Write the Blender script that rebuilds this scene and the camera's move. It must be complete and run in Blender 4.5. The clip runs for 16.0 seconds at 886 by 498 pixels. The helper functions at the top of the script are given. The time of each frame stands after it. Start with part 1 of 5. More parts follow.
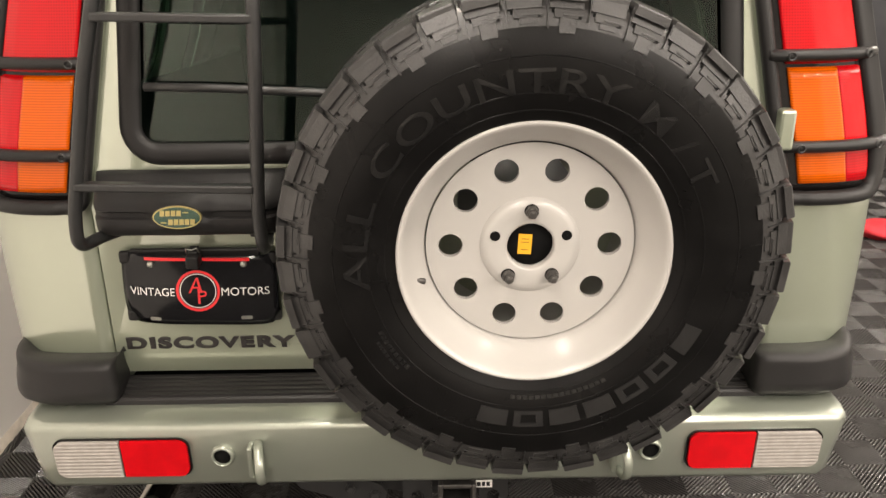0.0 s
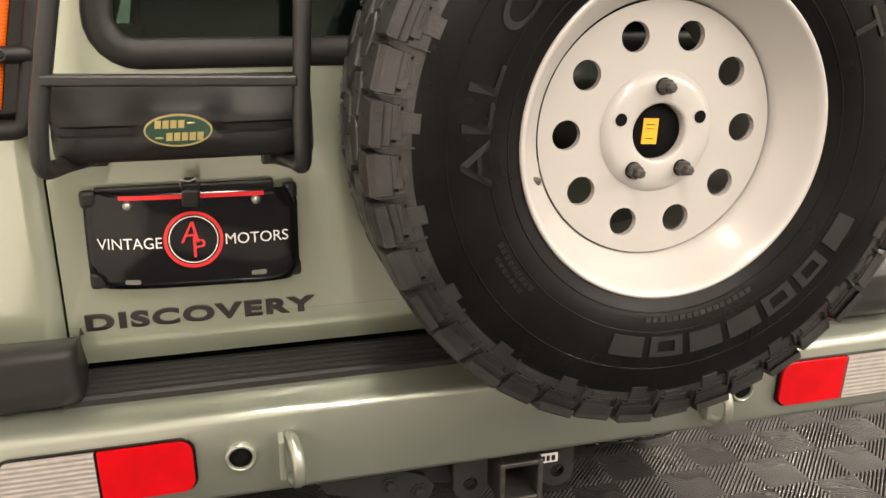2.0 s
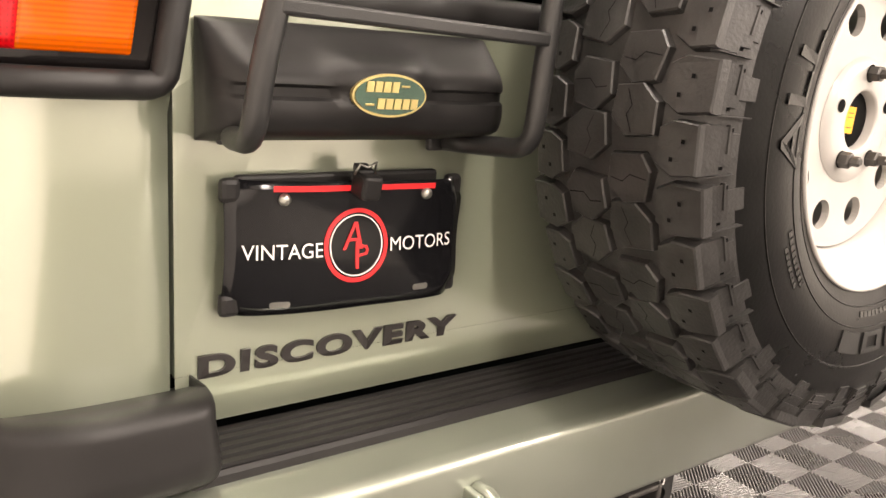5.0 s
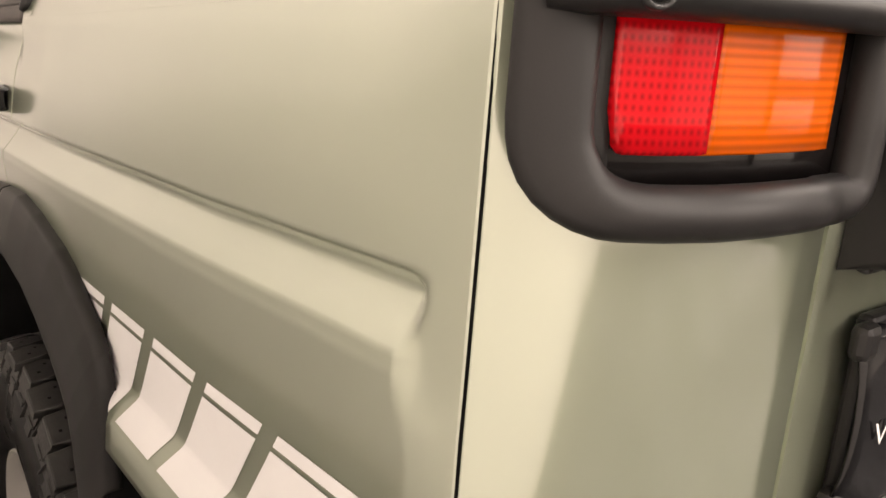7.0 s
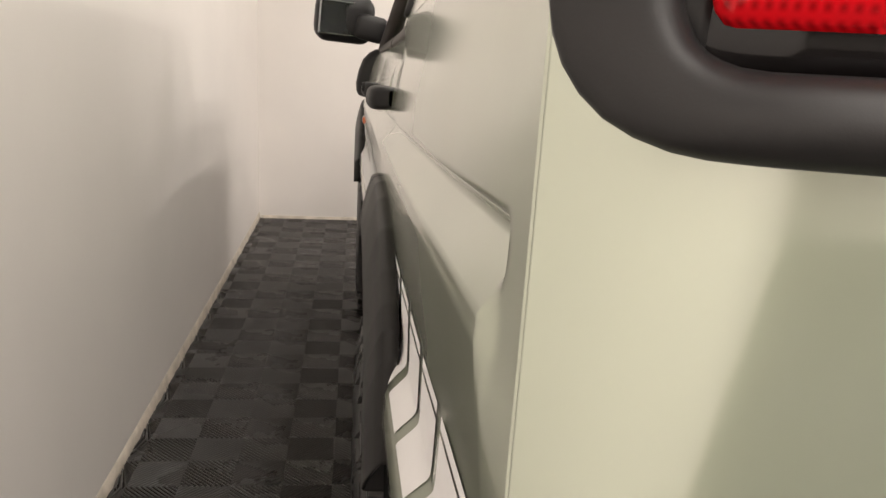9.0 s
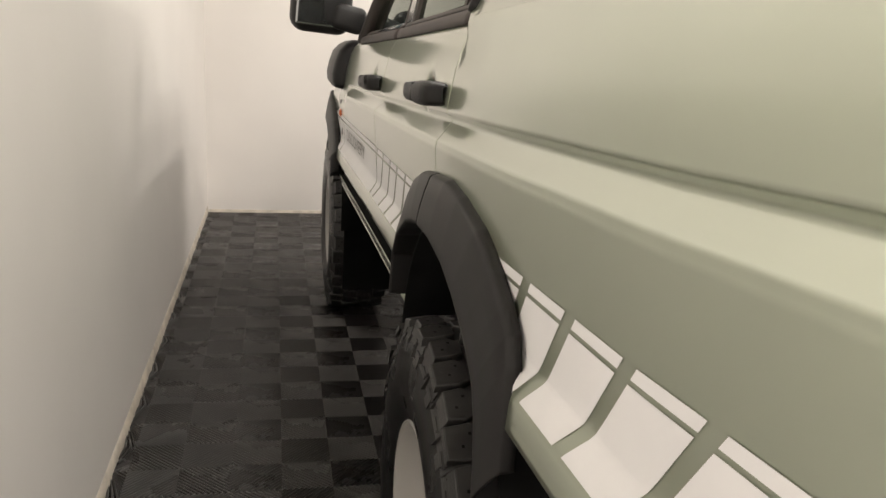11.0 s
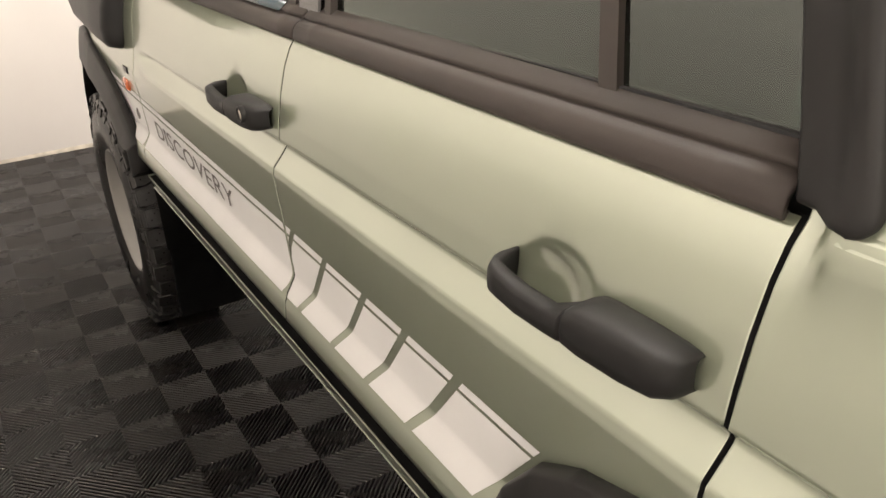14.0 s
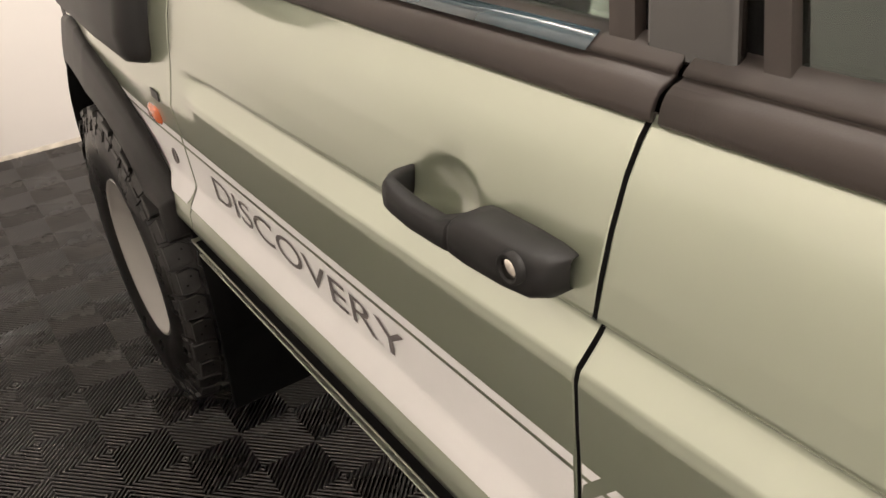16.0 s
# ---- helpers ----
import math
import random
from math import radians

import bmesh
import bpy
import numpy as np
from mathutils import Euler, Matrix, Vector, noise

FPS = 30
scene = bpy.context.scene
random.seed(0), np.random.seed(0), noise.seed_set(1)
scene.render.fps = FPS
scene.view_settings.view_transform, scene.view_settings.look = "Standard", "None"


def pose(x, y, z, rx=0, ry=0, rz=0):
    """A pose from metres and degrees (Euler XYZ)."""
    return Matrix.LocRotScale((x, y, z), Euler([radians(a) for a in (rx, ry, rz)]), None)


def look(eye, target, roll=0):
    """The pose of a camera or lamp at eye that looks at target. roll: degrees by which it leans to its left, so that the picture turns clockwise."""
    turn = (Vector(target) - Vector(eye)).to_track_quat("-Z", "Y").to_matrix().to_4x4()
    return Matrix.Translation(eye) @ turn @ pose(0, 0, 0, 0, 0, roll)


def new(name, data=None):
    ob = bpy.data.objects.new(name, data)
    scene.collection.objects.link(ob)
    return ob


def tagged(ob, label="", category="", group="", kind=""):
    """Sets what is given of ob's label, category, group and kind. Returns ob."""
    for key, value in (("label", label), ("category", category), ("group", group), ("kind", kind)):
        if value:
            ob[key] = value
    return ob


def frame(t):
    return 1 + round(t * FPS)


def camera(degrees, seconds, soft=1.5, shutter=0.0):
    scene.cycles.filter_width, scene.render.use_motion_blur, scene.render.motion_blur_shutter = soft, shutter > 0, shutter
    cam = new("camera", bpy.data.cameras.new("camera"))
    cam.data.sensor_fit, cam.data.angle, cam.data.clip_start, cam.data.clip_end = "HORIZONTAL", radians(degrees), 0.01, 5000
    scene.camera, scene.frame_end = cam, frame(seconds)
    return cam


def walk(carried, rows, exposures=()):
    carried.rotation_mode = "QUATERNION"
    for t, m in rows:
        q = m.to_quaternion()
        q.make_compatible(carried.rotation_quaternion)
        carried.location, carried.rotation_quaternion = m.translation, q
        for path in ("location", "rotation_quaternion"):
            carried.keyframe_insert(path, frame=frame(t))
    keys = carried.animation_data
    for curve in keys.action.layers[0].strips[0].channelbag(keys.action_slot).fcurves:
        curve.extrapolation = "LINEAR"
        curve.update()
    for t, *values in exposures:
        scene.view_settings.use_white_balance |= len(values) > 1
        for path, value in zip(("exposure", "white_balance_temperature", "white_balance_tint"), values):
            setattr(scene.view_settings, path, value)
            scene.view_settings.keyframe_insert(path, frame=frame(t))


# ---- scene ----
cam = camera(57.6, 16.0)
PATH = [
    (0, (0.021, -1.456, 1.762), (0.035, 0.413, 1.05), -0.6),
    (0.5, (-0.06, -1.44, 1.698), (0.03, 0.422, 0.973), -0.9),
    (1, (-0.144, -1.356, 1.614), (0.068, 0.508, 0.92), -0.7),
    (1.5, (-0.247, -1.256, 1.547), (0.074, 0.609, 0.9), -0.5),
    (2, (-0.372, -1.202, 1.484), (0.109, 0.641, 0.872), -0.0),
    (2.5, (-0.514, -1.15, 1.422), (0.148, 0.636, 0.812), 0.6),
    (3, (-0.586, -1.036, 1.364), (0.186, 0.701, 0.741), 0.7),
    (3.2, (-0.607, -0.978, 1.35), (0.216, 0.735, 0.727), 1.0),
    (5.3, (-0.944, -0.716, 1.36), (0.3, 0.779, 0.893), 3.6),
    (5.5, (-0.985, -0.656, 1.393), (0.313, 0.784, 0.902), 3.2),
    (6, (-1.055, -0.487, 1.423), (0.281, 0.898, 0.877), 3.1),
    (6.5, (-1.116, -0.326, 1.406), (0.206, 1.068, 0.851), 3.7),
    (7, (-1.098, -0.225, 1.386), (0.097, 1.285, 0.844), 3.6),
    (7.5, (-1.02, -0.168, 1.396), (-0.096, 1.509, 0.818), 3.4),
    (8, (-0.974, -0.166, 1.395), (-0.354, 1.657, 0.846), 3.6),
    (8.5, (-0.941, -0.189, 1.368), (-0.585, 1.714, 0.867), 3.3),
    (9, (-0.914, -0.222, 1.322), (-0.693, 1.704, 0.831), 2.8),
    (9.2, (-0.907, -0.221, 1.311), (-0.707, 1.705, 0.810), 2.2),
    (11.3, (-1.195, -0.124, 1.325), (-0.685, 1.742, 0.816), 3.4),
    (11.5, (-1.228, -0.1, 1.339), (-0.622, 1.735, 0.824), 2.9),
    (12, (-1.282, -0.03, 1.452), (-0.473, 1.703, 0.865), 1.1),
    (12.5, (-1.304, 0.161, 1.55), (-0.428, 1.815, 0.844), -0.7),
    (13, (-1.296, 0.386, 1.604), (-0.428, 2.001, 0.806), -1.3),
    (13.5, (-1.277, 0.665, 1.592), (-0.392, 2.233, 0.722), -1.0),
    (14, (-1.258, 0.914, 1.582), (-0.345, 2.438, 0.663), -1.5),
    (14.5, (-1.228, 1.153, 1.578), (-0.318, 2.652, 0.618), -2.0),
    (15, (-1.24, 1.353, 1.569), (-0.324, 2.836, 0.587), -2.6),
    (15.5, (-1.261, 1.534, 1.555), (-0.318, 2.982, 0.549), -2.6),
    (16, (-1.224, 1.722, 1.531), (-0.282, 3.147, 0.492), -3.0),
]
walk(cam, [(t, look(eye, target, roll)) for t, eye, target, roll in PATH],
     [(0, -1.34, 6750, 10), (1.5, -1.26, 6750, 10), (2.5, -1.10, 7000, 11), (3.2, -0.90, 6950, 12), (5.5, -0.60, 6980, 14), (6, -0.7, 7000, 14), (6.5, -0.82, 6980, 14), (7, -0.88, 6900, 15), (7.5, -0.84, 6800, 15), (8.5, -1.08, 6550, 13),
      (9.2, -1.2, 6450, 10), (11.3, -1.08, 6380, 8), (12, -0.95, 6360, 8), (12.5, -0.70, 6330, 6), (13, -0.6, 6400, 8), (13.5, -0.58, 6500, 10), (14, -0.58, 6550, 10), (16, -0.58, 6600, 11)])

# world and lamps: a closed showroom lit by ceiling tubes
world = bpy.data.worlds.new("world")
scene.world = world
world.use_nodes = True
world.node_tree.nodes["Background"].inputs[0].default_value = (1.0, 0.9, 0.8, 1)
world.node_tree.nodes["Background"].inputs[1].default_value = 0.05

CEIL = 3.1
TUBES = [(x, y) for x in (1.5, 2.9, 4.3) for y in (-4.8, -2.6, -0.4, 1.8, 4.0)] + [(-0.4, -4.8 + 1.35 * i) for i in range(8)]
LAMP_WATTS = 43
for lx, ly in TUBES:
    ld = bpy.data.lights.new("tube_light", "AREA")
    gain = (0.40 if lx < 0 and ly > 2.5 else 1.35 if lx < 0 and ly < 1 else 1.05 if lx < 0 else 2.1 if lx < 2 else 2.4 if lx < 4 else 4.5) * (1.7 if ly < -2 else 1.0)
    ld.shape, ld.size, ld.size_y, ld.energy, ld.color = "RECTANGLE", 0.09, 1.25, LAMP_WATTS * gain, (1.0, 0.915, 0.835)
    lo = new("tube_light", ld)
    lo.matrix_world = pose(lx, ly, CEIL - 0.075, 0, 0, 0)


# ---- materials ----
def material(name, color, rough=0.5, metal=0.0, vary=0.0, scale=20.0, bump=0.0, bscale=80.0, coat=0.0, spec=0.5, rvary=0.0, coatr=0.03, coati=1.5):
    m = bpy.data.materials.new(name)
    m.use_nodes = True
    nt = m.node_tree
    b = nt.nodes["Principled BSDF"]
    b.inputs["Base Color"].default_value = (*color, 1)
    b.inputs["Roughness"].default_value = rough
    b.inputs["Metallic"].default_value = metal
    b.inputs["Specular IOR Level"].default_value = spec
    b.inputs["Coat Weight"].default_value = coat
    b.inputs["Coat Roughness"].default_value = coatr
    b.inputs["Coat IOR"].default_value = coati
    tc = nt.nodes.new("ShaderNodeTexCoord")
    if vary:
        n = nt.nodes.new("ShaderNodeTexNoise")
        n.inputs["Scale"].default_value, n.inputs["Detail"].default_value = scale, 6
        r = nt.nodes.new("ShaderNodeValToRGB")
        r.color_ramp.elements[0].position, r.color_ramp.elements[1].position = 0.3, 0.72
        r.color_ramp.elements[0].color = (*[c * (1 - vary) for c in color], 1)
        r.color_ramp.elements[1].color = (*[min(1, c * (1 + vary)) for c in color], 1)
        nt.links.new(tc.outputs["Object"], n.inputs["Vector"])
        nt.links.new(n.outputs["Fac"], r.inputs["Fac"])
        nt.links.new(r.outputs["Color"], b.inputs["Base Color"])
    if rvary:
        n = nt.nodes.new("ShaderNodeTexNoise")
        n.inputs["Scale"].default_value, n.inputs["Detail"].default_value = scale * 0.6, 5
        mr = nt.nodes.new("ShaderNodeMapRange")
        mr.inputs["To Min"].default_value, mr.inputs["To Max"].default_value = rough - rvary, rough + rvary
        nt.links.new(tc.outputs["Object"], n.inputs["Vector"])
        nt.links.new(n.outputs["Fac"], mr.inputs["Value"])
        nt.links.new(mr.outputs["Result"], b.inputs["Roughness"])
    if bump:
        n = nt.nodes.new("ShaderNodeTexNoise")
        n.inputs["Scale"].default_value, n.inputs["Detail"].default_value = bscale, 4
        bp = nt.nodes.new("ShaderNodeBump")
        bp.inputs["Strength"].default_value, bp.inputs["Distance"].default_value = bump, 0.002
        nt.links.new(tc.outputs["Object"], n.inputs["Vector"])
        nt.links.new(n.outputs["Fac"], bp.inputs["Height"])
        nt.links.new(bp.outputs["Normal"], b.inputs["Normal"])
    return m


PAINT = material("sage_paint", (0.375, 0.412, 0.312), 0.30, 0.58, 0.03, 3.0, 0.01, 700, coat=1.0, coatr=0.10, coati=2.3)
BUMPER = material("bumper_paint", (0.31, 0.335, 0.28), 0.38, 0.65, 0.05, 5.0, 0.05, 300, coat=0.8, coatr=0.08, coati=1.9)
PLASTIC = material("black_plastic", (0.014, 0.0133, 0.0133), 0.44, 0, 0.15, 9.0, 0.04, 900, spec=0.28, rvary=0.05)
GRIP = material("handle_plastic", (0.010, 0.0095, 0.0095), 0.48, 0, 0.15, 20, 0.16, 1200, spec=0.32)
TRIM = material("grey_trim", (0.040, 0.0315, 0.028), 0.55, 0, 0.2, 7.0, 0.05, 500, spec=0.45)
POWDER = material("powder_coat", (0.018, 0.018, 0.018), 0.38, 0.0, 0.1, 30, 0.12, 700)
RUBBER = material("tyre_rubber", (0.0042, 0.004, 0.0039), 0.30, 0, 0.4, 16, 0.10, 260, rvary=0.14, spec=0.16)
LUG = material("tread_rubber", (0.025, 0.0241, 0.0235), 0.38, 0, 0.4, 22, 0.3, 240, rvary=0.12)
LETTER = material("raised_rubber", (0.0055, 0.0053, 0.0052), 0.24, 0, 0.3, 30, 0.08, 300)
# lighter copy of the raised rubber, with the lower arc's highlight in its colour
LETTERLIT = material("lit_raised_rubber", (0.0095, 0.0092, 0.009), 0.42, 0, 0.35, 40, 0.1, 300)
WHITE = material("white_rim_enamel", (0.40, 0.386, 0.366), 0.35, 0, 0.04, 6, 0.02, 300, coat=0.4, coatr=0.15, rvary=0.06)
DECAL = material("white_decal", (0.78, 0.775, 0.78), 0.42, 0, 0.03, 8, spec=0.4)
WALL = material("wall_paint", (0.78, 0.745, 0.71), 0.55, 0, 0.025, 2.0, 0.05, 120, rvary=0.1)
CEILM = material("ceiling_paint", (0.82, 0.80, 0.775), 0.8, 0, 0.03, 3, 0.05, 80)
DARKWALL = material("dark_wall", (0.06, 0.06, 0.065), 0.7, 0, 0.2, 3, 0.1, 60)
# tone chosen for the light it throws onto the tail and floor
BOUNCEWALL = material("bounce_wall", (0.48, 0.46, 0.43), 0.7, 0, 0.15, 2, 0.05, 60)
BASE = material("baseboard_vinyl", (0.62, 0.56, 0.48), 0.5, 0, 0.25, 14, 0.15, 80)
TILE = material("tile_polymer", (0.043, 0.040, 0.0388), 0.28, 0, 0.22, 7, 0.1, 300, rvary=0.08, spec=0.8)
# tile polymer again, darkened to stand for shade between the ribs
TILESHADE = material("tile_recess_shade", (0.006, 0.0055, 0.0055), 0.8, spec=0.1)
REDFLAT = material("red_bumper_lens", (0.50, 0.003, 0.007), 0.2, 0, 0.12, 30, coat=0.35, coatr=0.02, spec=0.15)
RED = material("red_lens", (0.50, 0.003, 0.007), 0.2, 0, 0, coat=0.35, coatr=0.02, spec=0.15)
AMBER = material("amber_lens", (0.66, 0.105, 0.001), 0.2, 0, 0, coat=0.35, coatr=0.02, spec=0.15)
CLEARL = material("clear_lens", (0.42, 0.39, 0.36), 0.16, 0.2, 0.1, 60, coat=1.0, coatr=0.02)
LAMPBLACK = material("lamp_black", (0.006, 0.005, 0.005), 0.15, 0, 0, coat=0.1, spec=0.25)
STEEL = material("zinc_steel", (0.38, 0.38, 0.345), 0.38, 0.9, 0.2, 40, 0.1, 300)
CHROME = material("pipe_chrome", (0.62, 0.58, 0.52), 0.16, 1.0, 0.1, 30, rvary=0.06)
DARKSTEEL = material("dark_steel", (0.09, 0.085, 0.08), 0.45, 0.7, 0.3, 40, 0.2, 200)
PLATE = material("plate_black", (0.006, 0.006, 0.007), 0.14, 0, 0, coat=0.0, spec=0.35, bump=0.02, bscale=30)
PRINTW = material("print_white", (0.72, 0.70, 0.68), 0.35)
PRINTR = material("print_red", (0.72, 0.03, 0.035), 0.3)
BADGEG = material("badge_green", (0.008, 0.055, 0.03), 0.15, 0.2, coat=1.0)
BADGEY = material("badge_gold", (0.62, 0.50, 0.22), 0.28, 0.8)
BADGED = material("badge_dark", (0.024, 0.021, 0.021), 0.4, 0.1)
DECALG = material("decal_grey", (0.13, 0.115, 0.115), 0.45)
STICKER = material("yellow_sticker", (0.75, 0.36, 0.02), 0.5)
# for the underbody, and for shade coloured into gaps, holes and tyre slits
SHADOW = material("underbody_shade_black", (0.006, 0.006, 0.006), 0.85, 0, 0.3, 20, spec=0.06)
CLOTH = material("seat_cloth", (0.03, 0.03, 0.032), 0.9, 0, 0.3, 60, 0.3, 300)
MIRROR = material("mirror_glass", (0.30, 0.31, 0.32), 0.02, 1.0)
PILLAR = material("pillar_gloss", (0.016, 0.014, 0.013), 0.2, 0, 0.2, 12, coat=0.7, coatr=0.05)
# dark gloss plastic with its bluish reflections put into the base colour
BLUESHEEN = material("blue_sheen_plastic", (0.028, 0.05, 0.064), 0.25, 0.0, 0.3, 12, coat=0.9)
TUBEM = material("tube_housing", (0.8, 0.8, 0.78), 0.4)
ORANGE = material("indicator_orange", (0.62, 0.13, 0.03), 0.2, coat=0.8)
REDCLOTH = material("red_cloth", (0.5, 0.02, 0.03), 0.8, 0, 0.2, 20)


def lens_ribs(m, scales, strength=0.6):
    """Moulded ribs on a lamp lens, crossing where two axes are given."""
    nt = m.node_tree
    b = nt.nodes["Principled BSDF"]
    tc = nt.nodes.new("ShaderNodeTexCoord")
    last = None
    for axis, scale in scales:
        w = nt.nodes.new("ShaderNodeTexWave")
        w.wave_type, w.bands_direction, w.wave_profile = "BANDS", axis, "SIN"
        w.inputs["Scale"].default_value = scale
        bp = nt.nodes.new("ShaderNodeBump")
        bp.inputs["Strength"].default_value, bp.inputs["Distance"].default_value = strength, 0.0015
        nt.links.new(tc.outputs["Object"], w.inputs["Vector"])
        nt.links.new(w.outputs["Fac"], bp.inputs["Height"])
        if last:
            nt.links.new(last.outputs["Normal"], bp.inputs["Normal"])
        last = bp
    nt.links.new(last.outputs["Normal"], b.inputs["Normal"])




def lens_grid(m, pitch_u, pitch_z, deep, cross=True):
    """Prisms moulded behind a smooth lens: darker rows, or dots where rows and columns cross."""
    nt = m.node_tree
    b = nt.nodes["Principled BSDF"]
    tc, sep = nt.nodes.new("ShaderNodeTexCoord"), nt.nodes.new("ShaderNodeSeparateXYZ")
    nt.links.new(tc.outputs["Object"], sep.inputs[0])

    def calc(op, a, c=None):
        n = nt.nodes.new("ShaderNodeMath")
        n.operation = op
        for i, q in enumerate((a, c)):
            if q is not None:
                if isinstance(q, (int, float)):
                    n.inputs[i].default_value = q
                else:
                    nt.links.new(q, n.inputs[i])
        return n.outputs[0]
    along_ = calc("ADD", calc("ABSOLUTE", sep.outputs[0]), sep.outputs[1])
    rows_ = calc("MULTIPLY_ADD", calc("SINE", calc("MULTIPLY", sep.outputs[2], 2 * math.pi / pitch_z)), 0.5)
    cols_ = calc("MULTIPLY_ADD", calc("SINE", calc("MULTIPLY", along_, 2 * math.pi / pitch_u)), 0.5)
    for q in (rows_, cols_):
        q.node.inputs[2].default_value = 0.5
    mask = calc("POWER", calc("MULTIPLY", rows_, cols_), 0.9) if cross else rows_
    mix = nt.nodes.new("ShaderNodeMix")
    mix.data_type = "RGBA"
    base = b.inputs["Base Color"].default_value[:]
    mix.inputs[6].default_value = base
    mix.inputs[7].default_value = (*[c * (1 - deep) for c in base[:3]], 1)
    nt.links.new(mask, mix.inputs[0])
    nt.links.new(mix.outputs[2], b.inputs["Base Color"])


lens_grid(RED, 0.0052, 0.0052, 0.5)
lens_grid(AMBER, 0.003, 0.0048, 0.36, False)
lens_ribs(CLEARL, (("Z", 40),), 0.5)


def tinted(name, tint, ior=1.5):
    """Thin tinted glass: dims what lies behind, mirrors more at a slant."""
    m = bpy.data.materials.new(name)
    m.use_nodes = True
    nt = m.node_tree
    nt.nodes.remove(nt.nodes["Principled BSDF"])
    mix, tr, gl, fr = (nt.nodes.new("ShaderNode" + k) for k in ("MixShader", "BsdfTransparent", "BsdfGlossy", "Fresnel"))
    tr.inputs["Color"].default_value = (*tint, 1)
    gl.inputs["Roughness"].default_value = 0.02
    gl.inputs["Color"].default_value = (0.88, 0.95, 0.89, 1)
    fr.inputs["IOR"].default_value = ior
    nt.links.new(fr.outputs[0], mix.inputs[0])
    nt.links.new(tr.outputs[0], mix.inputs[1])
    nt.links.new(gl.outputs[0], mix.inputs[2])
    nt.links.new(mix.outputs[0], nt.nodes["Material Output"].inputs["Surface"])
    return m


PRIVACY = tinted("privacy_glass", (0.15, 0.21, 0.19), 1.8)
REARGLASS = tinted("rear_glass", (0.42, 0.56, 0.50), 1.5)
CLEAR = tinted("clear_glass", (0.80, 0.85, 0.82), 1.45)


# ---- building helpers ----
def mesh(name, verts, faces, mat, parent=None, label="", smooth=False, at=None):
    me = bpy.data.meshes.new(name)
    me.from_pydata([tuple(v) for v in verts], [], faces)
    me.materials.append(mat)
    if smooth:
        me.polygons.foreach_set("use_smooth", [True] * len(me.polygons))
    me.update()
    ob = new(name, me)
    hang(ob, parent)
    if at is not None:
        ob.matrix_basis = at
    if label:
        ob["label"] = label
    return ob


def hang(ob, parent):
    if parent is not None:
        ob.parent = parent
        if parent.type == "EMPTY":
            ob.matrix_parent_inverse = parent.matrix_basis.inverted()


def thing(name, x, y, z, label, category, group=""):
    ob = new(name)
    ob.empty_display_size = 0.1
    ob.matrix_basis = pose(x, y, z)
    return tagged(ob, label, category, group)


def part(name, bm, mat, parent, label="", smooth=False, at=None):
    me = bpy.data.meshes.new(name)
    bmesh.ops.recalc_face_normals(bm, faces=bm.faces[:])
    bm.to_mesh(me)
    bm.free()
    me.materials.append(mat)
    if smooth:
        me.polygons.foreach_set("use_smooth", [True] * len(me.polygons))
    ob = new(name, me)
    hang(ob, parent)
    if at is not None:
        ob.matrix_basis = at
    if label:
        ob["label"] = label
    return ob


def box_bm(size, bevel=0.0, m=None, segments=2):
    bm = bmesh.new()
    bmesh.ops.create_cube(bm, size=1)
    for v in bm.verts:
        v.co = Vector((v.co.x * size[0], v.co.y * size[1], v.co.z * size[2]))
    if bevel:
        bmesh.ops.bevel(bm, geom=bm.edges[:], offset=bevel, segments=segments, affect="EDGES", profile=0.5)
    if m is not None:
        bm.transform(m)
    return bm


def box(name, a, b, mat, parent=None, bevel=0.0, label="", m=None, smooth=False):
    """A bevelled box between two corners; m turns it about its own centre."""
    c = [(p + q) / 2 for p, q in zip(a, b)]
    t = Matrix.Translation(c)
    return part(name, box_bm([abs(q - p) for p, q in zip(a, b)], bevel, t @ m if m is not None else t), mat, parent, label, smooth)


def tube_data(pts, r, seg=10, closed=False, flat=1.0, up=None):
    """A tube swept along a polyline, flattened across by flat."""
    pts = [Vector(p) for p in pts]
    n = len(pts)
    verts, faces = [], []
    ref = Vector(up) if up else None
    prev = None
    for i, p in enumerate(pts):
        if closed:
            t = (pts[(i + 1) % n] - pts[i - 1]).normalized()
        else:
            t = (pts[min(i + 1, n - 1)] - pts[max(i - 1, 0)]).normalized()
        u = ref if ref is not None else (prev if prev is not None else (Vector((0, 0, 1)) if abs(t.z) < 0.9 else Vector((1, 0, 0))))
        a = (u - t * u.dot(t)).normalized()
        prev = a
        b = t.cross(a)
        for k in range(seg):
            w = 2 * math.pi * k / seg
            verts.append(p + a * math.cos(w) * r + b * math.sin(w) * r * flat)
    rings = n if closed else n - 1
    for i in range(rings):
        for k in range(seg):
            j, l = (i + 1) % n, (k + 1) % seg
            faces.append((i * seg + k, i * seg + l, j * seg + l, j * seg + k))
    if not closed:
        faces += [tuple(range(seg))[::-1], tuple(range((n - 1) * seg, n * seg))]
    return verts, faces


def tube(name, pts, r, mat, parent=None, label="", seg=10, closed=False, flat=1.0, up=None):
    v, f = tube_data(pts, r, seg, closed, flat, up)
    bm = bmesh.new()
    vs = [bm.verts.new(p) for p in v]
    for q in f:
        bm.faces.new([vs[i] for i in q])
    ob = part(name, bm, mat, parent, label, True)
    return ob


